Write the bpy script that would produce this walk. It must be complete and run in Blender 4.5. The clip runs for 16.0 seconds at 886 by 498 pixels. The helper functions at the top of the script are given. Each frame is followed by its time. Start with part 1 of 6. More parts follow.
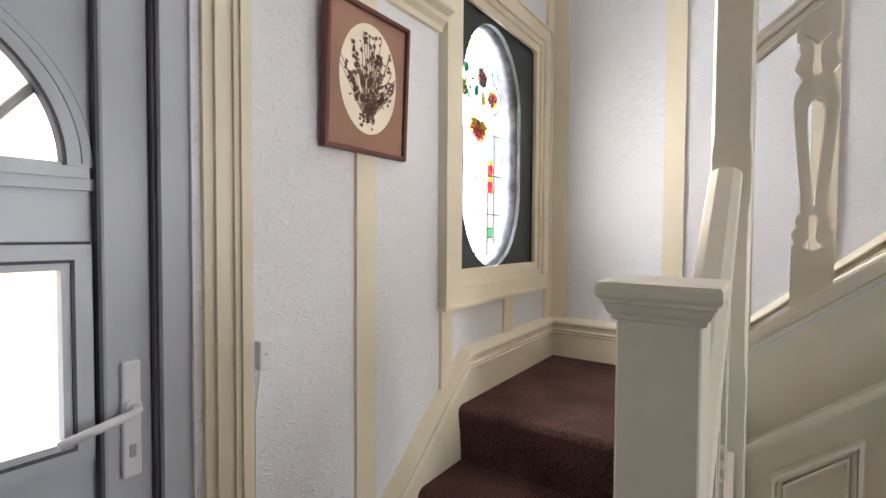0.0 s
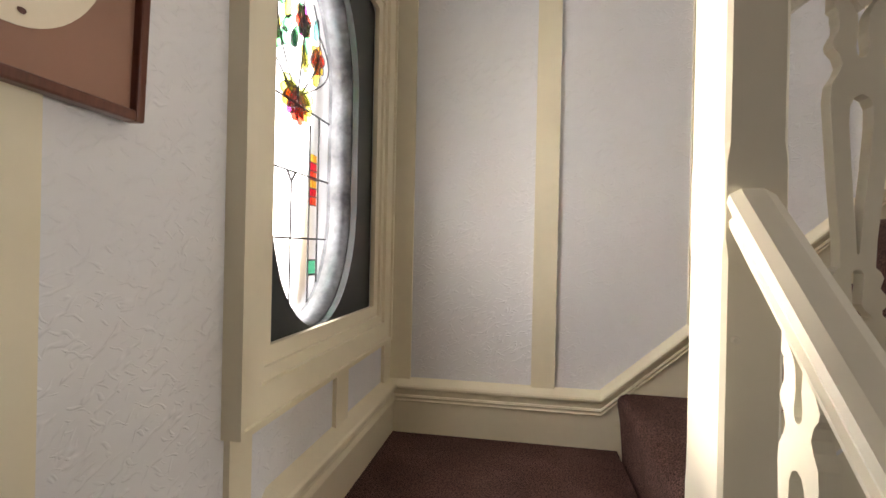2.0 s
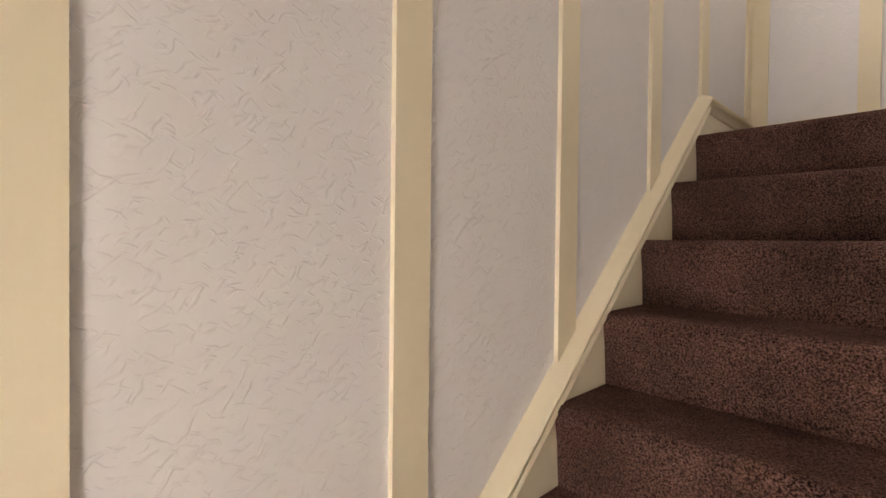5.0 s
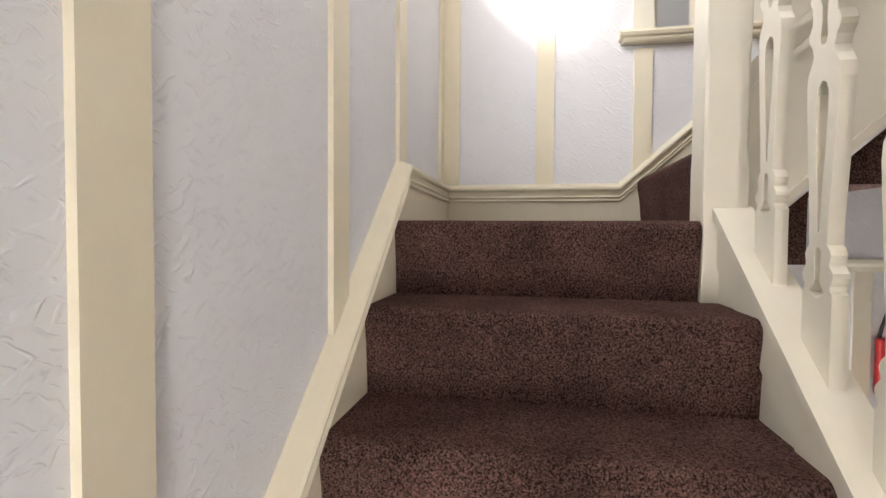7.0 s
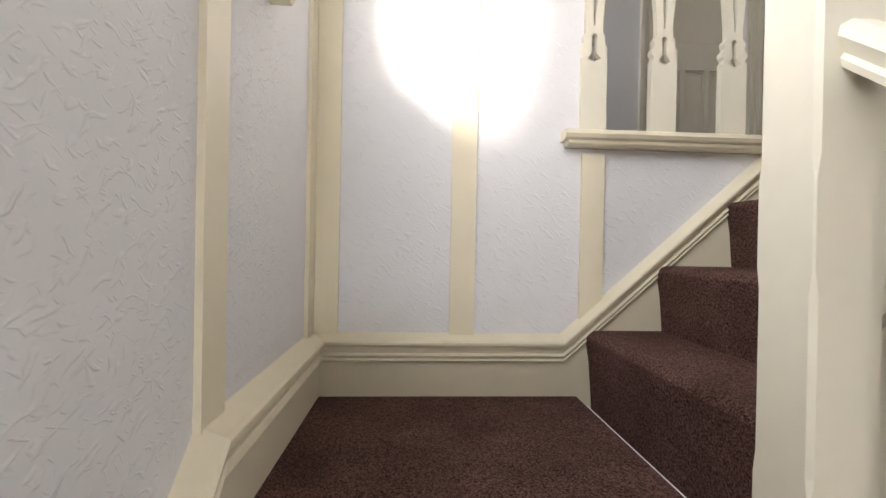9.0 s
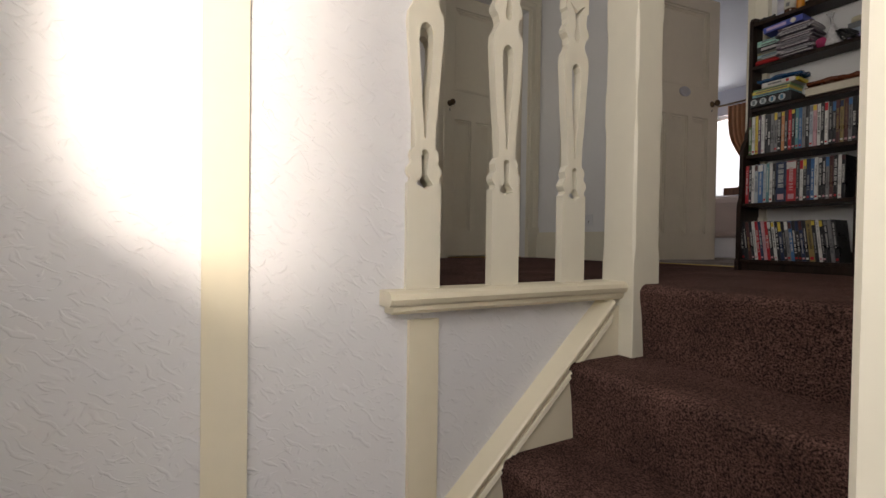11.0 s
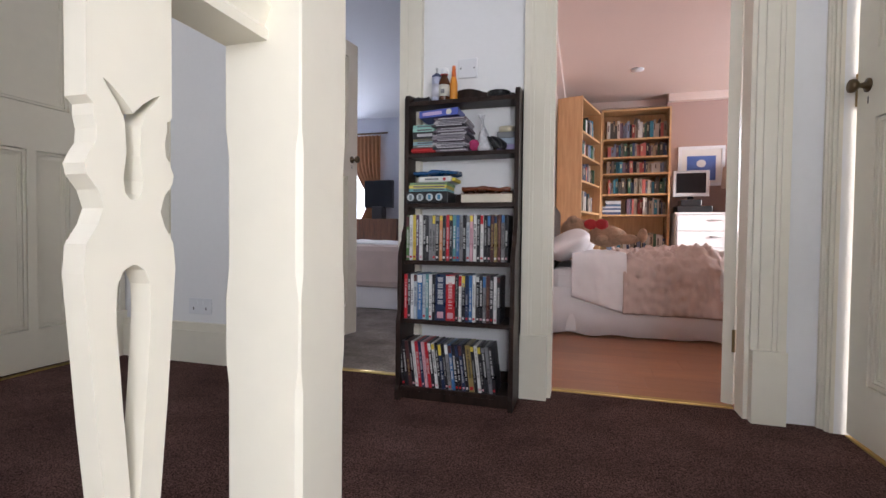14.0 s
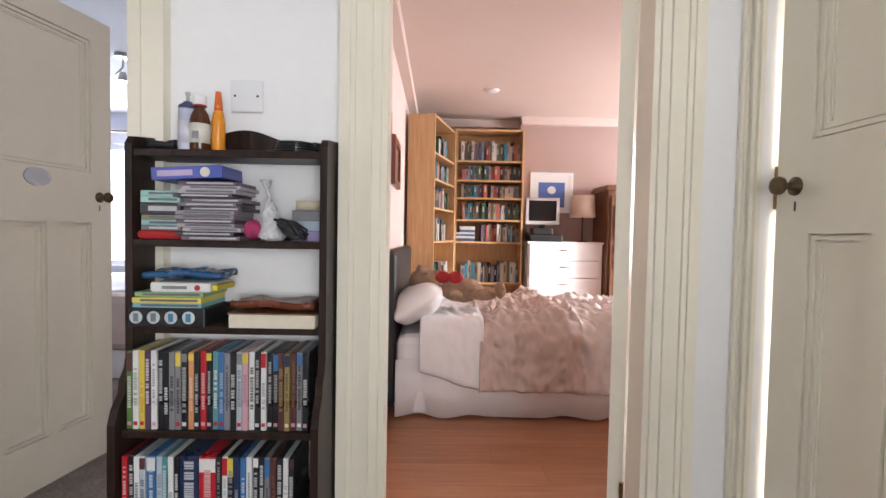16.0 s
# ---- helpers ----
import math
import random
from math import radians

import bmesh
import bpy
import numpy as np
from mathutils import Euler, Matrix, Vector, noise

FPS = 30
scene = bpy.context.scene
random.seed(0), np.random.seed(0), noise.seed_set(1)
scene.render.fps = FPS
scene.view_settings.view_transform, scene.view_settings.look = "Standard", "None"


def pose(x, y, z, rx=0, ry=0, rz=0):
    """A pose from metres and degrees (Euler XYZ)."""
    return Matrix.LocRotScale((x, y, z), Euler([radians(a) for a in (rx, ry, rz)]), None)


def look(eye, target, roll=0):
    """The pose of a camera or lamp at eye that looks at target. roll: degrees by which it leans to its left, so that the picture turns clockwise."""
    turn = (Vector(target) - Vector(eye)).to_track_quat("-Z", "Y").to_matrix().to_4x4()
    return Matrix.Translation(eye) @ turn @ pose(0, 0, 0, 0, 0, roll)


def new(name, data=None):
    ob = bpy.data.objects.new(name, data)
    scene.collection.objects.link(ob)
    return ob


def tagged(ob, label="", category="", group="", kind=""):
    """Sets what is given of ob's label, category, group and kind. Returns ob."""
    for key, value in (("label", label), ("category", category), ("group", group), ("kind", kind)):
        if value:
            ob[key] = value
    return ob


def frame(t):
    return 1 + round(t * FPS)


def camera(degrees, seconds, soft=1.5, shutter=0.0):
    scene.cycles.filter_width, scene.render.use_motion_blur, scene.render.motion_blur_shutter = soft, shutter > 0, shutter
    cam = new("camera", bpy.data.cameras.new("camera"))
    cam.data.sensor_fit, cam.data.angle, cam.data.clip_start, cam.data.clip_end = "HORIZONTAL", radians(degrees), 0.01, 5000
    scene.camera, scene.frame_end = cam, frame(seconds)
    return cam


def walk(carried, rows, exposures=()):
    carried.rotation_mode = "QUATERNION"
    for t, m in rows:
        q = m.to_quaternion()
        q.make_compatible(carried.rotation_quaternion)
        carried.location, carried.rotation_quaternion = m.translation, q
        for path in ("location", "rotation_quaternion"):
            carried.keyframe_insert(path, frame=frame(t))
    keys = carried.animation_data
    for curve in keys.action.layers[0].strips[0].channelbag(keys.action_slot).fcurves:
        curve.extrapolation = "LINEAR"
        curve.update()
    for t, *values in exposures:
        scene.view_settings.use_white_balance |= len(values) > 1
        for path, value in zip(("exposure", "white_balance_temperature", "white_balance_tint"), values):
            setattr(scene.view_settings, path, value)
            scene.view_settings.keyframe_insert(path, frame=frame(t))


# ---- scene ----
cam = camera(86.7, 16.0)
PATH = [
    (0.0, 1.039, -2.569, 1.350, 88.16, -0.34, 34.92),
    (0.5, 0.912, -2.440, 1.320, 89.16, -0.18, 30.61),
    (1.0, 0.790, -2.274, 1.338, 89.03, -1.01, 24.85),
    (1.5, 0.643, -2.095, 1.386, 89.56, -0.93, 17.80),
    (2.0, 0.557, -1.917, 1.427, 89.89, -1.23, 9.81),
    (2.5, 0.514, -1.705, 1.475, 89.98, -0.87, 3.05),
    (3.0, 0.457, -1.482, 1.529, 89.62, -0.59, -4.36),
    (3.5, 0.400, -1.242, 1.651, 89.19, -0.70, -16.05),
    (4.0, 0.440, -1.015, 1.780, 88.95, -0.10, -27.13),
    (4.4, 0.510, -0.882, 1.847, 89.75, -0.66, -33.63),
    (4.5, 0.502, -0.857, 1.888, 89.34, -0.27, -35.75),
    (5.0, 0.619, -0.717, 1.984, 89.12, -0.63, -44.04),
    (7.3, 1.504, -0.395, 2.477, 88.40, -0.59, -83.42),
    (7.5, 1.593, -0.367, 2.529, 88.62, -0.72, -85.39),
    (7.7, 1.660, -0.361, 2.588, 88.55, -0.54, -86.70),
    (8.0, 1.779, -0.363, 2.684, 88.80, -0.90, -88.23),
    (8.2, 1.845, -0.360, 2.737, 89.09, -1.06, -89.38),
    (10.3, 2.506, -0.324, 3.296, 89.33, -0.74, -105.79),
    (10.5, 2.548, -0.346, 3.354, 89.24, -0.78, -109.30),
    (11.0, 2.680, -0.412, 3.452, 89.10, -0.81, -120.01),
    (11.5, 2.818, -0.486, 3.562, 89.06, -0.71, -130.47),
    (12.0, 2.910, -0.556, 3.650, 88.89, -0.58, -138.71),
    (12.5, 3.051, -0.650, 3.766, 88.87, -0.75, -147.42),
    (13.0, 3.141, -0.758, 3.839, 88.79, -0.59, -154.67),
    (13.5, 3.231, -0.906, 3.929, 88.73, -0.69, -159.92),
    (14.0, 3.260, -1.079, 4.010, 88.50, -0.61, -163.44),
    (14.5, 3.286, -1.297, 4.063, 88.36, -0.68, -167.27),
    (15.0, 3.299, -1.502, 4.172, 88.25, -0.78, -172.11),
    (15.5, 3.270, -1.677, 4.286, 88.03, -0.91, -176.56),
    (16.0, 3.238, -1.825, 4.394, 88.00, -1.07, -180.56),
]
EXPOSURE = [(0.0, 0.32, 6500, 13), (1.5, -0.05, 6400, 10), (2.0, -0.3, 7400, 14), (2.5, -0.6, 9000, 20), (3.0, -0.8, 9100, 20), (3.5, -0.48, 10400, 30), (4.2, -0.35, 8500, 22), (5.0, -0.25, 8300, 20), (7.3, 0.42, 6700, 13), (8.2, 0.4, 6600, 12), (10.3, -0.6, 7400, 14), (11.5, -0.7, 7400, 14), (12.0, -0.4, 7500, 15), (12.4, -0.2, 8100, 20), (13.0, 0.2, 6000, 18), (13.5, 0.35, 6100, 16), (14.5, 0.55, 6300, 14), (15.0, 0.75, 6300, 12), (16.0, 0.82, 6500, 13)]
walk(cam, [(t, pose(*r)) for t, *r in PATH], EXPOSURE)
# ---- world, sun, window light, added fill light ----
world = bpy.data.worlds.new("sky")
scene.world = world
world.use_nodes = True
wn = world.node_tree.nodes
sky = wn.new("ShaderNodeTexSky")
sky.sky_type, sky.sun_disc = "NISHITA", False
sky.sun_elevation, sky.sun_rotation = radians(10.7), radians(289)
world.node_tree.links.new(sky.outputs[0], wn["Background"].inputs[0])
wn["Background"].inputs[1].default_value = 0.12

SUN_WAY = Vector((1.0, -0.35, -0.2)).normalized()
sun_data = bpy.data.lights.new("sun", "SUN")
sun_data.energy, sun_data.angle, sun_data.color = 5.0, radians(8.0), (1.0, 0.95, 0.88)
sun = new("sun", sun_data)
sun.matrix_world = look((-6, 4, 8), Vector((-6, 4, 8)) + SUN_WAY)


def area_light(name, eye, target, w, h, power, color=(0.93, 0.96, 1.0)):
    data = bpy.data.lights.new(name, "AREA")
    data.shape, data.size, data.size_y, data.energy, data.color = "RECTANGLE", w, h, power, color
    ob = new(name, data)
    ob.matrix_world = look(eye, target)
    return ob


area_light("sky_light_stair_window", (2.40, 0.01, 4.3), (2.40, -1, 4.1), 1.3, 1.25, 34)
area_light("sky_light_oval_window", (-0.21, -0.67, 1.75), (1, -0.70, 1.65), 0.6, 1.12, 23)
area_light("sky_light_front_door", (-0.17, -2.6, 1.32), (1, -2.5, 1.25), 0.86, 1.2, 3.5)
# added fill lamp, out of view, brightening the hall's west wall from the east
area_light("fill_light_hall", (3.78, -1.44, 1.5), (0.0, -1.5, 1.5), 0.62, 1.2, 28)
area_light("sky_light_bedroom", (-0.9, -5.6, 4.75), (2, -5.0, 4.0), 2.6, 1.3, 215)
area_light("sky_light_left_room", (6.8, -7.74, 4.65), (5.8, -5, 4.2), 1.5, 1.8, 125)
# added fill lamp for the landing floor, casing and west door
area_light("fill_light_landing", (5.28, -0.74, 4.72), (5.1, -2.2, 4.3), 0.7, 1.1, 4.5)
area_light("sky_light_right_room", (-0.1, -2.25, 4.6), (2, -2.5, 4.3), 0.75, 1.7, 30, (1.0, 0.9, 0.75))


# ---- materials ----
def material(name, color, rough=0.5, metal=0.0, vary=0.12, scale=6.0, fine=60.0, bump=0.15, dist=0.004, dark=None, randomize=0.0, spec=0.5, coat=0.0):
    """A surface with stains at a large scale and grain at a small one."""
    m = bpy.data.materials.new(name)
    m.use_nodes = True
    nt = m.node_tree
    n, link = nt.nodes, nt.links.new
    b = n["Principled BSDF"]
    geo = n.new("ShaderNodeTexCoord")
    big, small = n.new("ShaderNodeTexNoise"), n.new("ShaderNodeTexNoise")
    for t, s, d in ((big, scale, 4.0), (small, fine, 3.0)):
        t.inputs["Scale"].default_value, t.inputs["Detail"].default_value = s, d
        link(geo.outputs["Object"], t.inputs["Vector"])
    mix = n.new("ShaderNodeMix")
    mix.data_type = "RGBA"
    low = dark or tuple(c * (1 - vary) for c in color)
    mix.inputs[6].default_value, mix.inputs[7].default_value = (*low, 1), (*color, 1)
    add = n.new("ShaderNodeMath")
    add.operation = "MULTIPLY_ADD"
    link(small.outputs["Fac"], add.inputs[0])
    add.inputs[1].default_value = 0.4
    link(big.outputs["Fac"], add.inputs[2])
    ramp = n.new("ShaderNodeMapRange")
    ramp.inputs["From Min"].default_value, ramp.inputs["From Max"].default_value = 0.45, 0.95
    link(add.outputs[0], ramp.inputs["Value"])
    link(ramp.outputs[0], mix.inputs[0])
    out = mix.outputs[2]
    if randomize:
        info, hsv, r = n.new("ShaderNodeObjectInfo"), n.new("ShaderNodeHueSaturation"), n.new("ShaderNodeMapRange")
        r.inputs["To Min"].default_value, r.inputs["To Max"].default_value = 1 - randomize, 1 + randomize
        link(info.outputs["Random"], r.inputs["Value"])
        link(r.outputs[0], hsv.inputs["Value"])
        link(out, hsv.inputs["Color"])
        out = hsv.outputs[0]
    link(out, b.inputs["Base Color"])
    rr = n.new("ShaderNodeMapRange")
    rr.inputs["To Min"].default_value, rr.inputs["To Max"].default_value = max(rough - 0.08, 0.02), min(rough + 0.1, 1)
    link(big.outputs["Fac"], rr.inputs["Value"])
    link(rr.outputs[0], b.inputs["Roughness"])
    b.inputs["Metallic"].default_value = metal
    b.inputs["Specular IOR Level"].default_value = spec
    b.inputs["Coat Weight"].default_value = coat
    if bump:
        bp = n.new("ShaderNodeBump")
        bp.inputs["Strength"].default_value, bp.inputs["Distance"].default_value = bump, dist
        link(small.outputs["Fac"], bp.inputs["Height"])
        link(bp.outputs[0], b.inputs["Normal"])
    return m


def wallpaper(name, color, dark):
    """Painted embossed paper: short swirling ridges pressed into an off-white ground."""
    m = material(name, color, 0.62, vary=0.05, scale=1.6, fine=14.0, bump=0, dark=dark)
    nt = m.node_tree
    n, link = nt.nodes, nt.links.new
    geo = n.new("ShaderNodeTexCoord")
    sep, comb, along = n.new("ShaderNodeSeparateXYZ"), n.new("ShaderNodeCombineXYZ"), n.new("ShaderNodeMath")
    link(geo.outputs["Object"], sep.inputs[0])
    along.operation = "ADD"
    link(sep.outputs[0], along.inputs[0])
    link(sep.outputs[1], along.inputs[1])
    link(along.outputs[0], comb.inputs[0])
    link(sep.outputs[2], comb.inputs[1])
    warp = n.new("ShaderNodeTexNoise")
    warp.inputs["Scale"].default_value, warp.inputs["Detail"].default_value = 16.0, 2.0
    link(comb.outputs[0], warp.inputs["Vector"])
    mixv = n.new("ShaderNodeMix")
    mixv.data_type = "VECTOR"
    mixv.inputs[0].default_value = 0.045
    link(comb.outputs[0], mixv.inputs[4])
    link(warp.outputs["Color"], mixv.inputs[5])
    heights = []
    for turn, scale, low, high in ((-38, (24, 95, 1), 0.56, 0.71), (25, (34, 120, 1), 0.60, 0.74)):
        mp, stroke, sel = n.new("ShaderNodeMapping"), n.new("ShaderNodeTexNoise"), n.new("ShaderNodeMapRange")
        mp.vector_type = "TEXTURE"
        mp.inputs["Rotation"].default_value = (0, 0, radians(-turn))
        mp.inputs["Scale"].default_value = tuple(1 / k for k in scale)
        link(mixv.outputs[1], mp.inputs["Vector"])
        stroke.inputs["Scale"].default_value, stroke.inputs["Detail"].default_value = 1.0, 1.0
        link(mp.outputs[0], stroke.inputs["Vector"])
        sel.interpolation_type = "SMOOTHSTEP"
        sel.inputs["From Min"].default_value, sel.inputs["From Max"].default_value = low, high
        link(stroke.outputs["Fac"], sel.inputs["Value"])
        heights.append(sel)
    top = n.new("ShaderNodeMath")
    top.operation = "MAXIMUM"
    link(heights[0].outputs[0], top.inputs[0])
    link(heights[1].outputs[0], top.inputs[1])
    bp = n.new("ShaderNodeBump")
    bp.inputs["Strength"].default_value, bp.inputs["Distance"].default_value = 0.52, 0.0027
    link(top.outputs[0], bp.inputs["Height"])
    link(bp.outputs[0], n["Principled BSDF"].inputs["Normal"])
    return m


def carpet(name, dark, light, scale=420.0):
    """Cut-pile carpet: flecked tufts, trodden patches, no gloss."""
    m = bpy.data.materials.new(name)
    m.use_nodes = True
    nt = m.node_tree
    n, link = nt.nodes, nt.links.new
    b = n["Principled BSDF"]
    geo = n.new("ShaderNodeTexCoord")
    tuft, fleck, worn = n.new("ShaderNodeTexVoronoi"), n.new("ShaderNodeTexNoise"), n.new("ShaderNodeTexNoise")
    tuft.inputs["Scale"].default_value = scale * 0.55
    fleck.inputs["Scale"].default_value, fleck.inputs["Detail"].default_value, fleck.inputs["Roughness"].default_value = scale * 0.30, 4.0, 0.68
    worn.inputs["Scale"].default_value, worn.inputs["Detail"].default_value = 5.0, 5.0
    for t in (tuft, fleck, worn):
        link(geo.outputs["Object"], t.inputs["Vector"])
    mr = n.new("ShaderNodeMapRange")
    mr.inputs["From Min"].default_value, mr.inputs["From Max"].default_value = 0.39, 0.65
    link(fleck.outputs["Fac"], mr.inputs["Value"])
    mix = n.new("ShaderNodeMix")
    mix.data_type = "RGBA"
    mix.inputs[6].default_value, mix.inputs[7].default_value = (*dark, 1), (*light, 1)
    link(mr.outputs[0], mix.inputs[0])
    hsv = n.new("ShaderNodeHueSaturation")
    wr = n.new("ShaderNodeMapRange")
    wr.inputs["From Min"].default_value, wr.inputs["From Max"].default_value = 0.3, 0.7
    wr.inputs["To Min"].default_value, wr.inputs["To Max"].default_value = 0.62, 1.30
    link(worn.outputs["Fac"], wr.inputs["Value"])
    link(wr.outputs[0], hsv.inputs["Value"])
    link(mix.outputs[2], hsv.inputs["Color"])
    link(hsv.outputs[0], b.inputs["Base Color"])
    b.inputs["Roughness"].default_value, b.inputs["Specular IOR Level"].default_value = 0.95, 0.1
    b.inputs["Sheen Weight"].default_value, b.inputs["Sheen Roughness"].default_value = 0.08, 0.45
    b.inputs["Sheen Tint"].default_value = (*(min(1.0, c * 4) for c in light), 1)
    bp = n.new("ShaderNodeBump")
    bp.inputs["Strength"].default_value, bp.inputs["Distance"].default_value = 0.8, 0.006
    link(tuft.outputs["Distance"], bp.inputs["Height"])
    link(bp.outputs[0], b.inputs["Normal"])
    return m


def wood(name, dark, light, rough=0.4, stretch=(14, 14, 1.2), scale=3.0, randomize=0.0):
    m = material(name, light, rough, dark=dark, scale=scale, fine=scale * 9, bump=0.08, dist=0.002, randomize=randomize)
    nt = m.node_tree
    mp = nt.nodes.new("ShaderNodeMapping")
    mp.inputs["Scale"].default_value = stretch
    co = next(x for x in nt.nodes if x.type == "TEX_COORD")
    for t in [x for x in nt.nodes if x.type == "TEX_NOISE"]:
        nt.links.new(mp.outputs[0], t.inputs["Vector"])
    nt.links.new(co.outputs["Object"], mp.inputs["Vector"])
    return m


def glass(name, color=(1, 1, 1), rough=0.0):
    m = bpy.data.materials.new(name)
    m.use_nodes = True
    b = m.node_tree.nodes["Principled BSDF"]
    b.inputs["Base Color"].default_value = (*color, 1)
    b.inputs["Transmission Weight"].default_value, b.inputs["Roughness"].default_value, b.inputs["IOR"].default_value = 1.0, rough, 1.05
    return m


M_WALL = wallpaper("white_embossed_paper", (0.83, 0.83, 0.85), (0.78, 0.78, 0.81))
M_PLAIN = material("white_plaster_paint", (0.86, 0.86, 0.86), 0.7, vary=0.05, scale=2, fine=40, bump=0.06)
M_CREAM = material("cream_gloss_paint", (0.85, 0.775, 0.60), 0.38, vary=0.07, scale=3.0, fine=28, bump=0.1, dist=0.002)
M_IVORY = material("ivory_gloss_paint", (0.82, 0.775, 0.65), 0.36, vary=0.06, scale=3.0, fine=24, bump=0.1, dist=0.002)
M_CARPET = carpet("dark_brown_carpet", (0.012, 0.0055, 0.0045), (0.24, 0.130, 0.110), 720)
M_GREYCARPET = carpet("grey_carpet", (0.24, 0.205, 0.18), (0.42, 0.36, 0.32), 300)
M_UPVC = material("white_plastic", (0.78, 0.79, 0.81), 0.3, vary=0.03, scale=2, fine=30, bump=0.03)
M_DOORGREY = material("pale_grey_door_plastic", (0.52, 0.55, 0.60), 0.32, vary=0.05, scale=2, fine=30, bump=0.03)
M_SEAL = material("grey_rubber_seal", (0.10, 0.10, 0.11), 0.6, bump=0)
M_GLASS = glass("clear_glass")
M_FROST = glass("frosted_glass", (1, 1, 1), 0.35)
M_LEAD = material("lead_came", (0.10, 0.10, 0.11), 0.5, metal=0.6, bump=0.1)
M_DARKPANEL = material("dark_green_painted_board", (0.012, 0.020, 0.021), 0.35, dark=(0.007, 0.011, 0.012), scale=5, bump=0.05)
M_REVEAL = material("grey_worn_reveal", (0.22, 0.23, 0.26), 0.35, dark=(0.035, 0.04, 0.048), scale=13, fine=50, bump=0.3)
M_GOLD = material("brass_threshold_strip", (0.62, 0.45, 0.16), 0.32, metal=1.0, bump=0.05)
M_BRASS = material("aged_brass", (0.36, 0.25, 0.11), 0.35, metal=1.0, bump=0.05)
M_BRONZE = material("dark_bronze", (0.13, 0.09, 0.05), 0.4, metal=0.8, bump=0.05)
M_STEEL = material("brushed_steel", (0.55, 0.55, 0.56), 0.35, metal=1.0, bump=0.05)
M_DARKWOOD = wood("dark_stained_wood", (0.010, 0.006, 0.005), (0.040, 0.022, 0.016), 0.42)
M_PINE = wood("pale_oak_veneer", (0.46, 0.27, 0.12), (0.60, 0.38, 0.19), 0.45)
M_OAK = wood("dark_carved_oak", (0.07, 0.026, 0.012), (0.17, 0.07, 0.03), 0.42)
M_FRAMEWOOD = wood("reddish_brown_frame_wood", (0.085, 0.022, 0.012), (0.17, 0.05, 0.028), 0.35)
M_LAMINATE = wood("orange_brown_laminate", (0.36, 0.15, 0.075), (0.50, 0.24, 0.13), 0.32, stretch=(1.0, 14, 14), randomize=0.08)
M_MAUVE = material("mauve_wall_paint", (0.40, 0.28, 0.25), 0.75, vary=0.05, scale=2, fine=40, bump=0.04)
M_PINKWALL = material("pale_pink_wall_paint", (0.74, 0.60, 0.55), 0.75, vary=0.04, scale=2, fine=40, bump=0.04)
M_PINKCEIL = material("pinkish_ceiling_paint", (0.66, 0.545, 0.49), 0.8, vary=0.04, scale=1.5, fine=30, bump=0.04)
M_BLUEWALL = material("grey_blue_wall_paint", (0.50, 0.53, 0.60), 0.75, vary=0.04, scale=2, fine=40, bump=0.04)
M_CEIL = material("white_ceiling_paint", (0.86, 0.86, 0.86), 0.8, vary=0.04, scale=1.5, fine=30, bump=0.05)
M_SHEET = material("white_cotton", (0.88, 0.86, 0.86), 0.85, vary=0.06, scale=7, fine=220, bump=0.2, dist=0.003, spec=0.2)
M_PINKSHEET = material("dusty_pink_satin", (0.66, 0.52, 0.46), 0.5, vary=0.14, scale=7, fine=200, bump=0.2, dist=0.003)
M_PALEPINK = material("pale_pink_satin", (0.72, 0.64, 0.60), 0.5, vary=0.12, scale=7, fine=200, bump=0.2, dist=0.003)
M_BLACKLEATHER = material("black_leatherette", (0.018, 0.017, 0.018), 0.45, fine=160, bump=0.3)
M_TEDDY = material("light_brown_plush", (0.50, 0.33, 0.22), 0.95, vary=0.35, scale=30, fine=300, bump=0.8, dist=0.008, spec=0.1)
M_RED = material("red_fabric", (0.42, 0.012, 0.015), 0.6, vary=0.25, scale=25, fine=90, bump=0.3)
M_BLACK = material("black_plastic", (0.014, 0.014, 0.016), 0.4, bump=0.05)
M_SCREEN = material("black_screen", (0.006, 0.007, 0.009), 0.12, bump=0)
M_LIGHTGREY = material("light_grey_plastic", (0.52, 0.52, 0.52), 0.4, vary=0.05, bump=0.03)
M_PAPER = material("page_block", (0.70, 0.64, 0.52), 0.8, vary=0.12, scale=40, fine=400, bump=0.3, dist=0.001)
M_WHITECARD = material("white_card", (0.78, 0.77, 0.74), 0.7, vary=0.04, bump=0.02)
M_MOUNT = material("brown_picture_mount", (0.27, 0.135, 0.085), 0.6, vary=0.12, scale=9, fine=90, bump=0.05)
M_OVALCARD = material("cream_oval_paper", (0.72, 0.62, 0.47), 0.7, vary=0.06, bump=0.03)
M_PRESSED = material("pressed_dark_red_flowers", (0.17, 0.065, 0.045), 0.8, vary=0.5, scale=40, fine=200, bump=0.2)
M_STEM = material("pressed_brown_stems", (0.22, 0.12, 0.07), 0.8, vary=0.4, scale=30, bump=0.2)
M_SHADE = material("beige_fabric_shade", (0.55, 0.43, 0.34), 0.8, fine=200, bump=0.2)
M_CURTAIN = material("orange_brown_curtain", (0.42, 0.20, 0.10), 0.8, vary=0.2, scale=12, bump=0.2)
M_DARKWOOD.node_tree.nodes["Principled BSDF"].inputs["Specular IOR Level"].default_value = 0.22
COLOURS = {}


def coloured(rgb, rough=0.45):
    key = tuple(round(c, 3) for c in rgb) + (rough,)
    if key not in COLOURS:
        COLOURS[key] = material("printed_cover", rgb, rough, vary=0.18, scale=22, fine=180, bump=0.04, dist=0.001)
    return COLOURS[key]


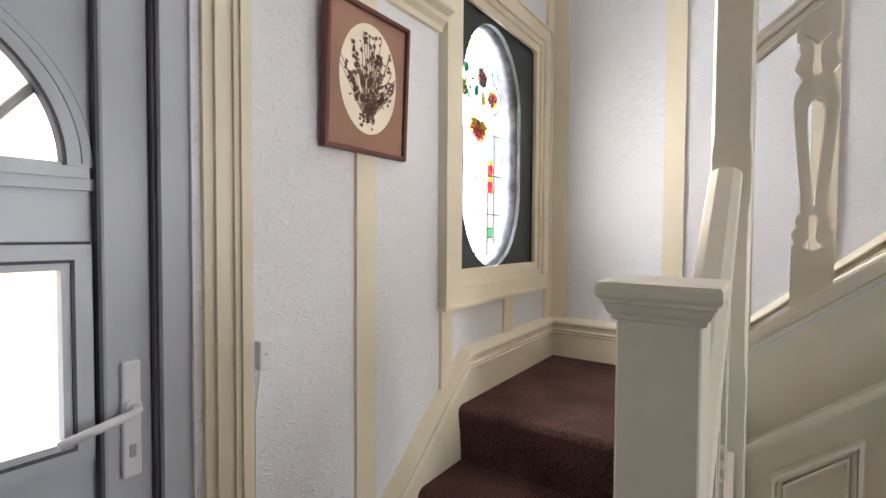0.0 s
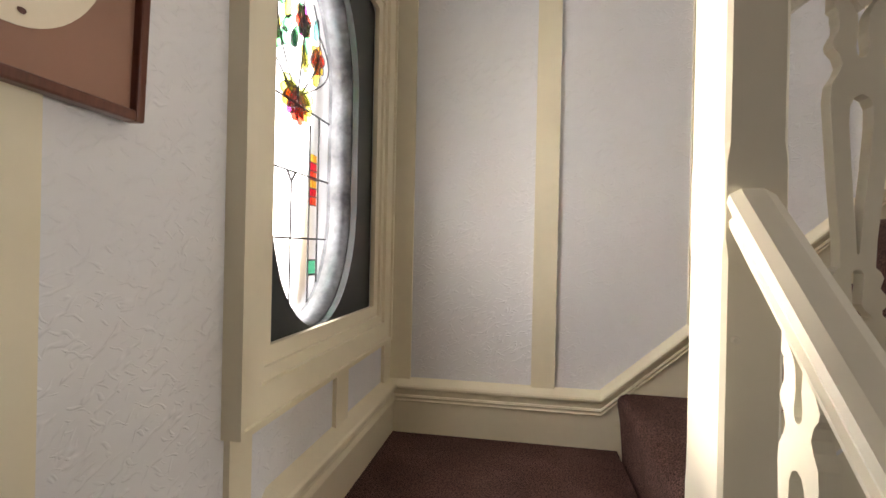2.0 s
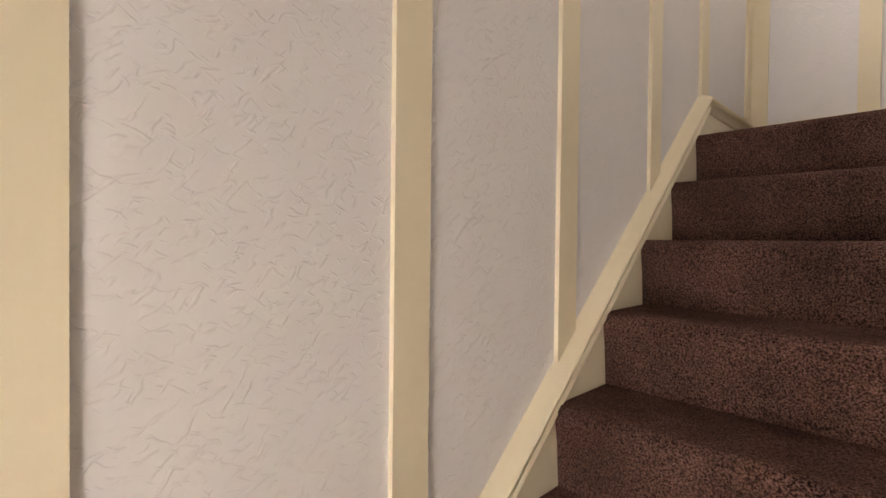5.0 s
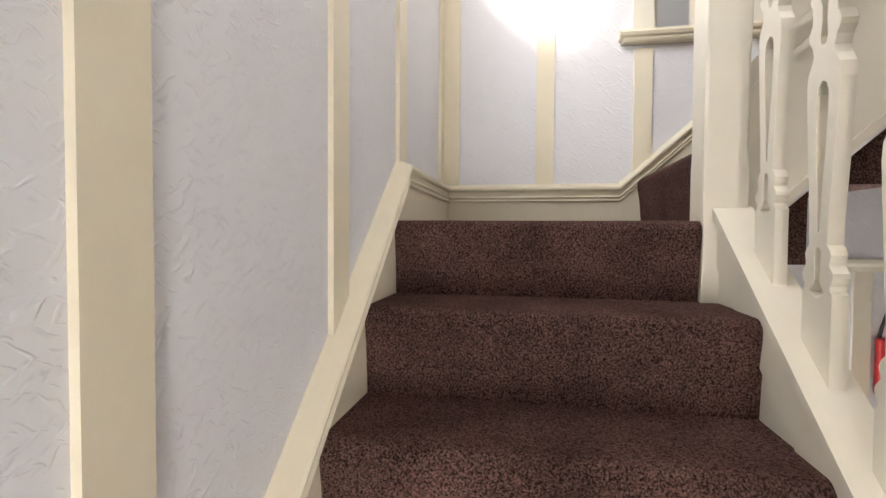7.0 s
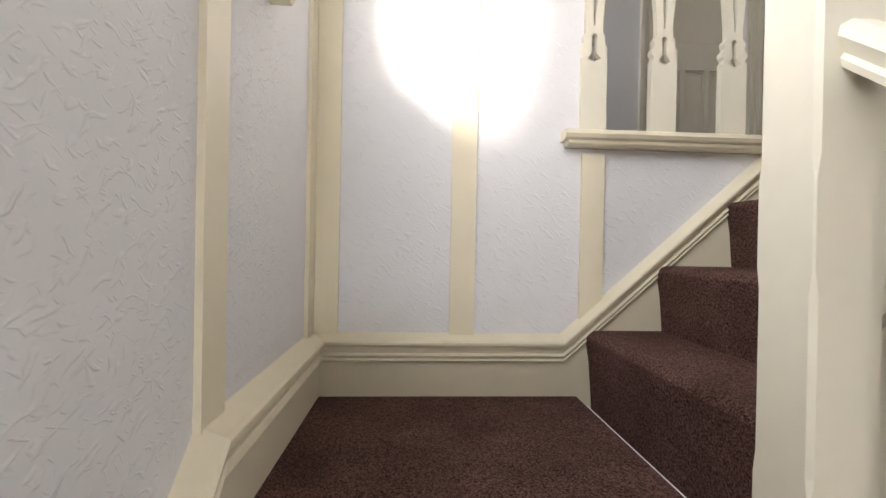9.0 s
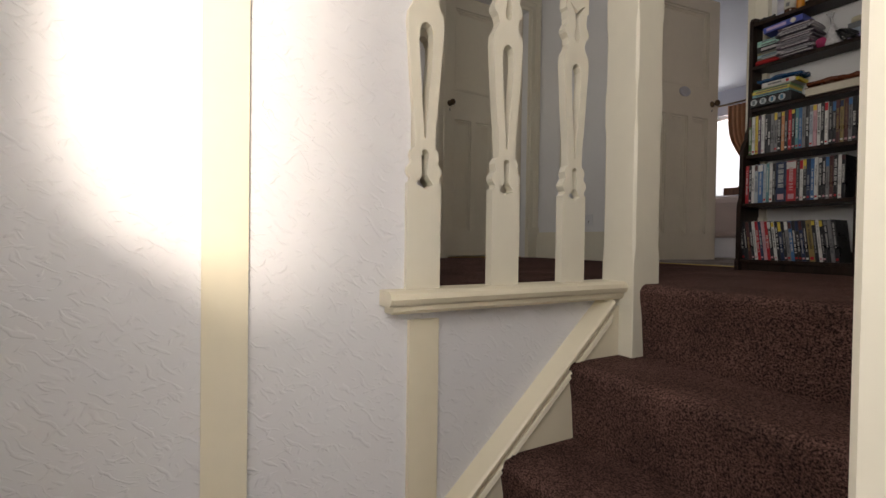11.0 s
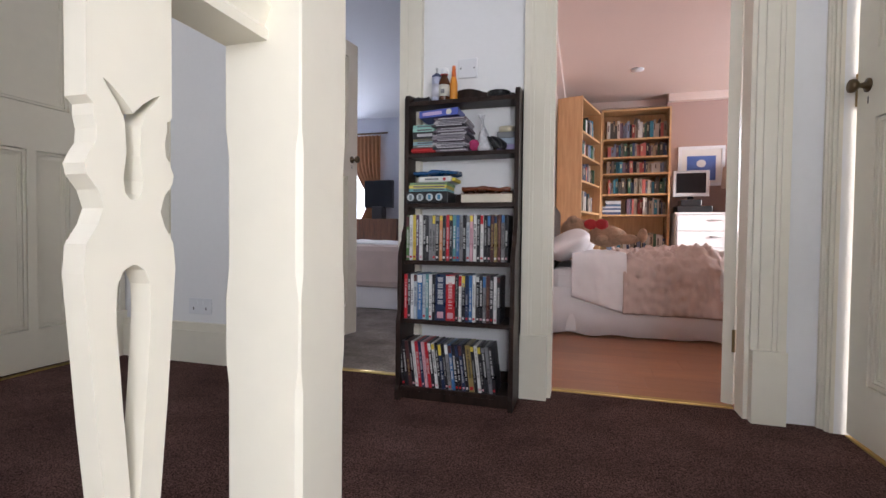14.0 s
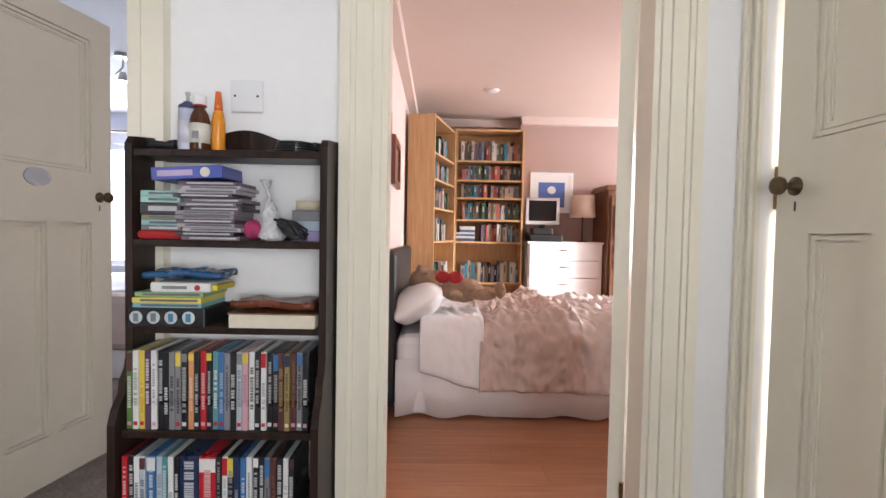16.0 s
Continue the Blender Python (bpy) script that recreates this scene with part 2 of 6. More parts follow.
# ---- mesh helpers ----
def part(name, bm, mat, parent=None, label=""):
    me = bpy.data.meshes.new(name)
    bmesh.ops.recalc_face_normals(bm, faces=bm.faces[:])
    bm.to_mesh(me)
    bm.free()
    me.materials.append(mat)
    ob = new(name, me)
    if parent:
        ob.parent = parent
    if label:
        ob["label"] = label
    return ob


def thing(name, label, category, group="", at=(0, 0, 0), rz=0, kind=""):
    ob = new(name)
    ob.matrix_basis = pose(*at, 0, 0, rz)
    return tagged(ob, label, category, group, kind)


def add_box(bm, x0, x1, y0, y1, z0, z1, bevel=0.0, m=None):
    vs = [bm.verts.new((x, y, z)) for x in (x0, x1) for y in (y0, y1) for z in (z0, z1)]
    fs = [bm.faces.new([vs[i] for i in q]) for q in ((0, 1, 3, 2), (4, 6, 7, 5), (0, 4, 5, 1), (2, 3, 7, 6), (0, 2, 6, 4), (1, 5, 7, 3))]
    new_verts = vs
    if bevel:
        edges = list({e for f in fs for e in f.edges})
        res = bmesh.ops.bevel(bm, geom=edges, offset=bevel, segments=2, affect="EDGES", profile=0.5)
        new_verts = list({v for f in res["faces"] for v in f.verts} | {v for v in vs if v.is_valid})
    if m is not None:
        bmesh.ops.transform(bm, matrix=m, verts=new_verts)
    return new_verts


def box(x0, x1, y0, y1, z0, z1, bevel=0.0, m=None):
    bm = bmesh.new()
    add_box(bm, x0, x1, y0, y1, z0, z1, bevel, m)
    return bm


def boxes(*rows):
    bm = bmesh.new()
    for r in rows:
        add_box(bm, *r)
    return bm


def add_prism(bm, pts, way):
    """A flat polygon (3D points in order) pushed along a vector."""
    a = [bm.verts.new(p) for p in pts]
    b = [bm.verts.new(Vector(p) + Vector(way)) for p in pts]
    n = len(pts)
    bm.faces.new(a[::-1])
    bm.faces.new(b)
    for i in range(n):
        bm.faces.new((a[i], a[(i + 1) % n], b[(i + 1) % n], b[i]))


def prism(pts, way):
    bm = bmesh.new()
    add_prism(bm, pts, way)
    return bm


def sweep(profile, path, up=(0, 0, 1)):
    """A closed profile (side, height) carried along a polyline; side points right of the way walked, height along up."""
    bm = bmesh.new()
    path = [Vector(p) for p in path]
    up = Vector(up)
    rings = []
    for i, p in enumerate(path):
        d0 = (p - path[i - 1]).normalized() if i else (path[1] - p).normalized()
        d1 = (path[i + 1] - p).normalized() if i < len(path) - 1 else d0
        side0, side1 = d0.cross(up).normalized(), d1.cross(up).normalized()
        side = (side0 + side1)
        side = side / max(side.length_squared / 2, 1e-6)
        rings.append([bm.verts.new(p + side * s + up * h) for s, h in profile])
    n = len(profile)
    for a, b in zip(rings, rings[1:]):
        for i in range(n):
            bm.faces.new((a[i], a[(i + 1) % n], b[(i + 1) % n], b[i]))
    bm.faces.new(rings[0])
    bm.faces.new(rings[-1][::-1])
    return bm


def lathe(profile, seg=20, m=None):
    bm = bmesh.new()
    rings = [[bm.verts.new((r * math.cos(2 * math.pi * k / seg), r * math.sin(2 * math.pi * k / seg), z)) for k in range(seg)] for r, z in profile]
    for a, b in zip(rings, rings[1:]):
        for k in range(seg):
            bm.faces.new((a[k], a[(k + 1) % seg], b[(k + 1) % seg], b[k]))
    bm.faces.new(rings[0][::-1])
    bm.faces.new(rings[-1])
    if m is not None:
        bmesh.ops.transform(bm, matrix=m, verts=bm.verts[:])
    for f in bm.faces:
        f.smooth = len(f.verts) == 4
    return bm


def tube(points, radius, seg=8):
    bm = bmesh.new()
    pts = [Vector(p) for p in points]
    rings = []
    for i, p in enumerate(pts):
        d = (pts[min(i + 1, len(pts) - 1)] - pts[max(i - 1, 0)]).normalized()
        a = d.orthogonal().normalized() if not rings else (last - d * last.dot(d)).normalized()
        last = a
        b = d.cross(a)
        rings.append([bm.verts.new(p + (a * math.cos(2 * math.pi * k / seg) + b * math.sin(2 * math.pi * k / seg)) * radius) for k in range(seg)])
    for r, s in zip(rings, rings[1:]):
        for k in range(seg):
            bm.faces.new((r[k], r[(k + 1) % seg], s[(k + 1) % seg], s[k])).smooth = True
    bm.faces.new(rings[0][::-1])
    bm.faces.new(rings[-1])
    return bm


def structure(name, bm, mat, label, category=""):
    return tagged(part(name, bm, mat), label, category or name.split("_")[0], "", "structure")
# ---- levels ----
RISE = 0.222
L1, L2, L3 = 3 * RISE, 11 * RISE, 15 * RISE
TOP = L3 + 2.42
GO2, X_NOS = 0.259, 0.918  # flight along the north wall: going and first nosing
SLOPE2 = RISE / GO2


def nosing2(x):
    return L1 + RISE + (x - X_NOS) * SLOPE2


# ---- large structure ----
def wall_with_holes(axis, c0, c1, a0, a1, z0, z1, holes):
    """A wall of some thickness (c0..c1 across, a0..a1 along) with rectangular openings (a0, a1, z0, z1), as one mesh."""
    bm = bmesh.new()
    cuts = sorted({a0, a1, *[v for h in holes for v in h[:2]]})
    for p, q in zip(cuts, cuts[1:]):
        mine = sorted((h[2], h[3]) for h in holes if h[0] < (p + q) / 2 < h[1])
        z = z0
        for lo, hi in mine + [(z1, z1)]:
            if lo - z > 1e-4:
                if axis == "x":
                    add_box(bm, c0, c1, p, q, z, lo)
                else:
                    add_box(bm, p, q, c0, c1, z, lo)
            z = hi
    bmesh.ops.remove_doubles(bm, verts=bm.verts[:], dist=1e-5)
    return bm


structure("wall_west", wall_with_holes("x", -0.25, 0, -5.3, 0.25, 0, TOP, [(-3.02, -2.04, 0, 2.1), (-0.97, -0.24, 1.187, 2.33), (-2.62, -1.84, L3 + 0.4, L3 + 2.15)]), M_WALL, "white embossed papered wall with the front door and oval window", "wall")
structure("wall_north", wall_with_holes("y", 0, 0.25, 0, 3.82, 0, TOP, [(1.05, 3.12, 3.6, 5.0)]), M_WALL, "white embossed papered wall along the stair flight", "wall")
# the gap from z 0.9 to 2.1 is added to let the hall fill lamp through
structure("wall_east", boxes((3.70, 3.82, -0.85, 0, 0, TOP), (3.70, 3.82, -0.908, -0.85, 3.338, TOP), (3.70, 3.733, -1.12, -0.85, 0, 3.283), (3.70, 3.733, -1.62, -1.12, 0, 0.9), (3.70, 3.733, -1.62, -1.12, 2.1, 3.283), (3.733, 3.82, -1.75, -1.62, 2.1, 3.08), (3.70, 3.733, -1.75, -1.62, 2.1, 3.08), (3.70, 3.82, -1.75, -1.62, 0, 0.9), (3.70, 3.82, -5.3, -1.75, 0, 3.08)), M_WALL, "white embossed papered wall beside the upper steps", "wall")
structure("wall_hall_end", box(-0.25, 3.82, -5.4, -5.3, 0, 3.08), M_PLAIN, "plain white wall at the back of the hall", "wall")
structure("floor_hall", box(-0.25, 3.82, -5.4, 0, -0.1, 0), M_CARPET, "dark brown carpeted hall floor", "floor")
structure("floor_landing", prism([(2.3, -3.2, 3.08), (5.95, -3.2, 3.08), (5.95, -0.85, 3.08), (3.735, -0.85, 3.08), (3.735, -1.665, 3.08), (3.672, -1.665, 3.08), (3.672, -1.6965, 3.08), (2.3, -1.6965, 3.08)], (0, 0, L3 - 3.08)), M_CARPET, "dark brown carpet on the upper landing", "floor")
structure("floor_west_room", box(-0.25, 2.3, -3.2, -1.70, 3.08, L3 - 0.004), M_PINE, "wooden floor of the sunlit west room", "floor")
structure("wall_south_landing", wall_with_holes("y", -3.2, -3.1, 2.3, 5.95, L3, TOP, [(2.65, 3.396, L3, L3 + 2.05), (4.06, 4.876, L3, L3 + 2.05)]), M_PLAIN, "plain white landing wall with two bedroom doorways", "wall")
structure("wall_west_landing", wall_with_holes("x", 2.3, 2.4, -3.1, -1.78, L3, TOP, [(-3.045, -2.24, L3, L3 + 2.04)]), M_PLAIN, "plain white wall around the ajar door", "wall")
structure("wall_well_south", box(0, 2.40, -1.78, -1.68, L3, TOP), M_PLAIN, "plain white wall between the well and the west room", "wall")
structure("wall_far_landing", wall_with_holes("x", 5.75, 5.97, -3.1, -0.85, L3, TOP, [(-2.98, -2.2, L3, L3 + 2.05)]), M_PLAIN, "plain white far landing wall with a recessed door", "wall")
# the opening is added, out of view, for the landing fill lamp
structure("wall_north_landing", wall_with_holes("y", -0.85, -0.73, 3.82, 5.97, L3, TOP, [(4.90, 5.66, L3 + 0.85, L3 + 2.05)]), M_PLAIN, "plain white landing wall", "wall")
structure("ceiling", box(-0.25, 5.97, -3.2, 0.25, TOP, TOP + 0.1), M_CEIL, "white painted stairwell ceiling", "ceiling")
# bedroom
structure("floor_bedroom_base", box(-1.2, 3.57, -7.7, -3.2, 3.1, L3 - 0.014), M_PAPER, "sub-floor under the bedroom laminate", "floor")
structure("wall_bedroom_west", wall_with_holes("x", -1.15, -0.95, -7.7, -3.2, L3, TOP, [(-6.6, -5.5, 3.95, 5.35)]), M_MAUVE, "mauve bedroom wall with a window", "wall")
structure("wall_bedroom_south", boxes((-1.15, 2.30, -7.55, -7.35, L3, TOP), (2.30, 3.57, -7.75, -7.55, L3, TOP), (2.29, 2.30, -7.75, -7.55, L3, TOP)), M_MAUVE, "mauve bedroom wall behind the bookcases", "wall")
structure("wall_bedroom_east", box(3.57, 3.72, -7.75, -3.2, L3, TOP), M_PINKWALL, "pale pink bedroom wall behind the bed head", "wall")
structure("wall_bedroom_north", box(-1.15, 2.3, -3.3, -3.2, L3, TOP), M_PINKWALL, "pale pink bedroom wall beside the doorway", "wall")
structure("ceiling_bedroom", box(-1.15, 3.57, -7.75, -3.2, TOP, TOP + 0.1), M_PINKCEIL, "pinkish bedroom ceiling", "ceiling")
# left room
structure("floor_left_room", box(3.72, 7.6, -7.7, -3.2, 3.08, L3 - 0.005), M_GREYCARPET, "grey carpet of the second bedroom", "floor")
structure("wall_left_room_south", wall_with_holes("y", -7.7, -7.5, 3.72, 7.6, L3, TOP, [(6.25, 7.35, L3 + 0.6, L3 + 2.05)]), M_BLUEWALL, "grey-blue bedroom wall with a bright window", "wall")
structure("wall_left_room_east", box(7.6, 7.75, -7.7, -3.2, L3, TOP), M_BLUEWALL, "grey-blue bedroom wall", "wall")
structure("wall_left_room_north", box(5.95, 7.6, -3.3, -3.2, L3, TOP), M_BLUEWALL, "grey-blue bedroom wall", "wall")
structure("ceiling_left_room", box(3.72, 7.75, -7.7, -3.2, TOP, TOP + 0.1), M_BLUEWALL, "blue-white bedroom ceiling", "ceiling")


# ---- stairs ----
def step_profile(z, n, nxt, low):
    """Side outline of one carpeted step climbing in +: nosing at n, next riser at nxt."""
    pts = [(n + 0.028, low), (n + 0.022, z - RISE + 0.0), (n + 0.012, z - 0.10), (n + 0.003, z - 0.05)]
    for k in range(11):
        a = math.pi * (1 - 0.08) - k * (math.pi * 0.42) / 10
        pts.append((n + 0.032 + 0.032 * math.cos(a), z - 0.032 + 0.032 * math.sin(a)))
    return pts + [(nxt + 0.03, z), (nxt + 0.03, low)]


def flight(name, label, count, z0, place, span, way, first, going, last_tread):
    st = thing(name, label, "stairs", kind="structure")
    for k in range(count):
        z, n = z0 + (k + 1) * RISE, first + k * going
        nxt = n + (going if k < count - 1 else last_tread)
        outline = step_profile(z, n, nxt, z - RISE - 0.12 if z - RISE - 0.12 > 0 else 0.0)
        bm = prism([place(s, span[0], h) for s, h in outline], Vector(way) * (0.95 if count == 8 and k == 7 else 1.0))
        ob = part("step", bm, M_CARPET, st)
        for f in ob.data.polygons:
            f.use_smooth = False
    return st


flight("stairs_lower", "three dark brown carpeted steps to the first quarter landing", 3, 0, lambda s, w, h: (w, s, h), (0.037, 0.93), (0.885, 0, 0), -1.54, 0.26, 0.99)
flight("stairs_middle", "dark brown carpeted stair flight along the wall", 8, L1, lambda s, w, h: (s, w, h), (-0.037, -0.93), (0, -0.90, 0), X_NOS, GO2, 0.905)
flight("stairs_upper", "dark brown carpeted steps up to the landing", 4, L2, lambda s, w, h: (w, -s, h), (2.83, 3.67), (0.842, 0, 0), 0.92, 0.242, 0.02)

# skirting boards: plain face, fluted moulding, rounded cap
CAP = [(0, 0), (0.050, 0), (0.056, 0.006), (0.056, 0.014), (0.050, 0.020), (0, 0.038)]
FLUTE = [(0, 0), (0.042, 0), (0.047, 0.006), (0.042, 0.012), (0.045, 0.017), (0.050, 0.022), (0.045, 0.028), (0, 0.028)]


def skirting(name, label, face, thick, cap_path):
    sk = thing(name, label, "skirting board", kind="structure")
    part("board", prism(face, thick), M_CREAM, sk)
    part("cap", sweep(CAP, cap_path), M_CREAM, sk)
    low = [Vector(p) - Vector((0, 0, 0.052)) for p in cap_path]
    part("fluting", sweep(FLUTE, low), M_CREAM, sk)
    return sk


def at2(x, lift):
    return (x, 0, nosing2(x) + lift)


S = 0.037
ZC = 0.87 - 0.024
skirting("skirting_west", "cream skirting board following the lower steps",
         [(0, -S + 0.001, 0.3), (0, -S + 0.001, ZC), (0, -0.95, ZC), (0, -1.75, ZC - 0.80 * 0.84), (0, -1.75, 0.0), (0, -1.2, 0.0)], (S, 0, 0),
         [(0, 0, ZC), (0, -0.95, ZC), (0, -1.75, ZC - 0.80 * 0.84)][::-1])
XP = 2.877
skirting("skirting_north", "cream skirting board climbing beside the middle flight",
         [(0, 0, 0.3), (0, 0, ZC), (0.859, 0, ZC), (XP, 0, 2.633 - 0.012), (3.70, 0, 2.633 - 0.024), (3.70, 0, 2.2), (2.9, 0, 2.2), (1.2, 0, 0.7)], (0, -S, 0),
         [(0, 0, ZC), (0.859, 0, ZC), (XP, 0, 2.633 - 0.024), (3.70, 0, 2.633 - 0.024)])
skirting("skirting_east", "cream skirting board climbing beside the upper steps",
         [(3.70, -S, 2.2), (3.70, -S, 2.609), (3.70, -0.845, 2.609), (3.70, -1.575, 3.262), (3.70, -1.612, 3.262), (3.70, -1.612, 2.9), (3.70, -1.0, 2.2)], (-S, 0, 0),
         [(3.70, 0, 2.609), (3.70, -0.845, 2.609), (3.70, -1.575, 3.262)])


# cream battens on the walls
def batten(a0, a1, z0, z1, wall, slope=0.0, t=0.013):
    d = (a1 - a0) * slope
    if wall == "north":
        bm = prism([(a0, 0, z0), (a1, 0, z0 + d), (a1, 0, z1), (a0, 0, z1)], (0, -t, 0))
    elif wall == "west":
        bm = prism([(0, a0, z0), (0, a1, z0 + d), (0, a1, z1), (0, a0, z1)], (t, 0, 0))
    else:
        bm = prism([(3.70, a0, z0), (3.70, a1, z0 + d), (3.70, a1, z1), (3.70, a0, z1)], (-t, 0, 0))
    return tagged(part("wall_batten", bm, M_CREAM), "flat cream painted batten strip on white paper", "batten", "wall battens", "structure")


for x in (0.595, 1.172, 1.745, 2.340, 2.868):
    z = 0.868 if x < 0.85 else min(nosing2(x) + 0.03, 2.632)
    batten(x, x + 0.092, z, 3.46 if 0.8 < x < 3.2 else TOP, "north", 0.0 if x < 0.85 or x > 2.8 else 0.86)
batten(0.013, 0.10, 0.868, TOP, "north")
batten(3.60, 3.687, 2.632, TOP, "north")
batten(-0.10, -0.003, 0.868, 1.06, "west")
batten(-0.10, -0.003, 2.45, TOP, "west")
batten(-0.585, -0.49, 0.868, 1.08, "west")
batten(-1.105, -1.03, 0.74, 1.08, "west", 0.8)
batten(-1.553, -1.468, 0.36, 2.10, "west", 0.8)
batten(-0.09, -0.003, 2.632, TOP, "east")
batten(-0.545, -0.461, 2.632, TOP, "east")
batten(-0.985, -0.905, 2.76, 3.262, "east", -0.88)


# ---- oval stained-glass window ----
WY, WZ, RY, RZ = -0.668, 1.745, 0.276, 0.545
win = thing("window_oval", "oval stained-glass window in a cream moulded frame with dark surround", "window", kind="structure")


def ring_frame(y0, y1, z0, z1, w, x0, x1):
    return boxes((x0, x1, y0, y0 + w, z0, z1), (x0, x1, y1 - w, y1, z0, z1), (x0, x1, y0 + w, y1 - w, z0, z0 + w), (x0, x1, y0 + w, y1 - w, z1 - w, z1))


for nm, y0, y1, z0, z1, w, x0, x1 in (("frame_board", -1.105, -0.105, 1.065, 2.45, 0.072, 0.0, 0.034), ("frame_bead", -1.034, -0.176, 1.136, 2.379, 0.03, 0.0, 0.022), ("frame_step", -1.004, -0.206, 1.166, 2.349, 0.04, -0.004, 0.012), ("edge_bead", -1.115, -0.095, 1.055, 2.46, 0.014, 0.0, 0.042)):
    for bar in ((x0, x1, y0, y0 + w, z0, z1), (x0, x1, y1 - w, y1, z0, z1), (x0, x1, y0 + w, y1 - w, z0, z0 + w), (x0, x1, y0 + w, y1 - w, z1 - w, z1)):
        part(nm, boxes(bar), M_CREAM, win)



def oval(x, k=1.0, n=72):
    pts = []
    for i in range(n):
        a = 2 * math.pi * (i + 0.5) / n
        c, s = math.cos(a), math.sin(a)
        pts.append((x, WY + RY * k * c, WZ + math.copysign(RZ - 0.36, s) + 0.36 * (1 - (1 - k) * RY / 0.36) * s))
    return pts


def oval_plate(x0, x1, y0, y1, z0, z1, n=72):
    """A rectangular board with an oval hole."""
    bm = bmesh.new()
    outer = []
    for i in range(n):
        a = 2 * math.pi * (i + 0.5) / n
        c, s = math.cos(a), math.sin(a)
        hy, hz = (y1 - WY) if c > 0 else (WY - y0), (z1 - WZ) if s > 0 else (WZ - z0)
        k = min(hy / abs(c) if abs(c) > 1e-6 else 1e9, hz / abs(s) if abs(s) > 1e-6 else 1e9)
        outer.append((WY + c * k, WZ + s * k))
    rings = []
    for x in (x0, x1):
        rings.append(([bm.verts.new((x, y, z)) for y, z in outer], [bm.verts.new(p) for p in oval(x)]))
    (oa, ia), (ob_, ib) = rings
    for i in range(n):
        j = (i + 1) % n
        for q in ((oa[i], oa[j], ia[j], ia[i]), (ob_[i], ib[i], ib[j], ob_[j]), (ia[i], ia[j], ib[j], ib[i]), (oa[i], ob_[i], ob_[j], oa[j])):
            bm.faces.new(q)
    return bm


part("dark_board", oval_plate(-0.03, -0.008, -0.966, -0.244, 1.191, 2.326), M_DARKPANEL, win, "dark green painted board with an oval cut-out")


def oval_sleeve(x0, x1, k0, k1, n=72):
    bm = bmesh.new()
    a = [bm.verts.new(p) for p in oval(x0, k0)]
    b = [bm.verts.new(p) for p in oval(x1, k1)]
    c = [bm.verts.new(p) for p in oval(x1, k1 + 0.03)]
    d = [bm.verts.new(p) for p in oval(x0, k0 + 0.03)]
    for i in range(n):
        j = (i + 1) % n
        for q in ((a[i], a[j], b[j], b[i]), (b[i], b[j], c[j], c[i]), (c[i], c[j], d[j], d[i]), (d[i], d[j], a[j], a[i])):
            bm.faces.new(q).smooth = True
    return bm


part("reveal", oval_sleeve(-0.031, -0.098, 0.985, 0.95), M_REVEAL, win, "worn grey-white oval reveal")
part("back_board", oval_plate(-0.14, -0.10, -0.966, -0.244, 1.191, 2.326), M_REVEAL, win)
GX = -0.112


def pane(pts, col, rough=0.25):
    key = ("glass",) + tuple(col)
    if key not in COLOURS:
        COLOURS[key] = glass("stained_glass", col, rough)
    ob = part("pane", prism([(GX - 0.002, y, z) for y, z in pts], (0.004, 0, 0)), COLOURS[key], win)
    ob.visible_shadow = False
    return ob


def inside(y, z, k=0.93):
    dz = max(abs(z - WZ) - (RZ - 0.36), 0.0)
    return ((y - WY) / (RY * k)) ** 2 + (dz / (0.36 * k)) ** 2 < 1


def oval_z(y, sign):
    q = max(0.0, 1 - ((y - WY) / (RY * 0.96)) ** 2)
    return WZ + sign * (RZ - 0.36 + 0.35 * math.sqrt(q))


# clear quarries between the lead lines
main = part("pane", prism([(GX - 0.006, y, z) for _, y, z in oval(0, 0.985)], (0.003, 0, 0)), M_FROST, win, "clear textured glass")
main.visible_shadow = False


def lead(pts, r=0.0035):
    return part("lead_came", tube([(GX + 0.004, y, z) for y, z in pts], r, 6), M_LEAD, win)


for y, top in ((-0.835, 1.84), (-0.773, 1.84), (-0.66, 1.61), (-0.547, 1.80), (-0.485, 1.84)):
    lead([(y, oval_z(y, -1)), (y, top)], 0.0032)
for z in (1.447, 1.64, 1.84):
    dz = max(abs(z - WZ) - (RZ - 0.36), 0.0) / 0.36
    w = RY * 0.95 * math.sqrt(1 - dz * dz)
    lead([(WY - w, z), (WY + w, z)], 0.0032)
lead([(-0.685, 1.64), (-0.66, 1.61), (-0.635, 1.64)], 0.004)
# stacks of coloured squares between the twin uprights, and a green square low down
STACK = [(0.85, 0.05, 0.03), (0.95, 0.45, 0.05), (0.75, 0.02, 0.05), (0.9, 0.12, 0.05), (0.95, 0.55, 0.08), (0.8, 0.03, 0.04)]
for y0 in (-0.835, -0.547):
    for i in range(6):
        for k in range(2):
            ya, za = y0 + 0.004 + k * 0.027, 1.555 + i * 0.027
            pane([(ya, za), (ya + 0.025, za), (ya + 0.025, za + 0.025), (ya, za + 0.025)], STACK[(i * 2 + k * 3) % 6])
        lead([(y0, 1.5535 + i * 0.027), (y0 + 0.062, 1.5535 + i * 0.027)], 0.0018)
    pane([(y0 + 0.004, 1.336), (y0 + 0.058, 1.336), (y0 + 0.058, 1.378), (y0 + 0.004, 1.378)], (0.12, 0.70, 0.42))
    lead([(y0, 1.334), (y0 + 0.062, 1.334)], 0.003)
    lead([(y0, 1.380), (y0 + 0.062, 1.380)], 0.003)
# a bowl of petals, with leaves and stems climbing above it
rng = random.Random(4)


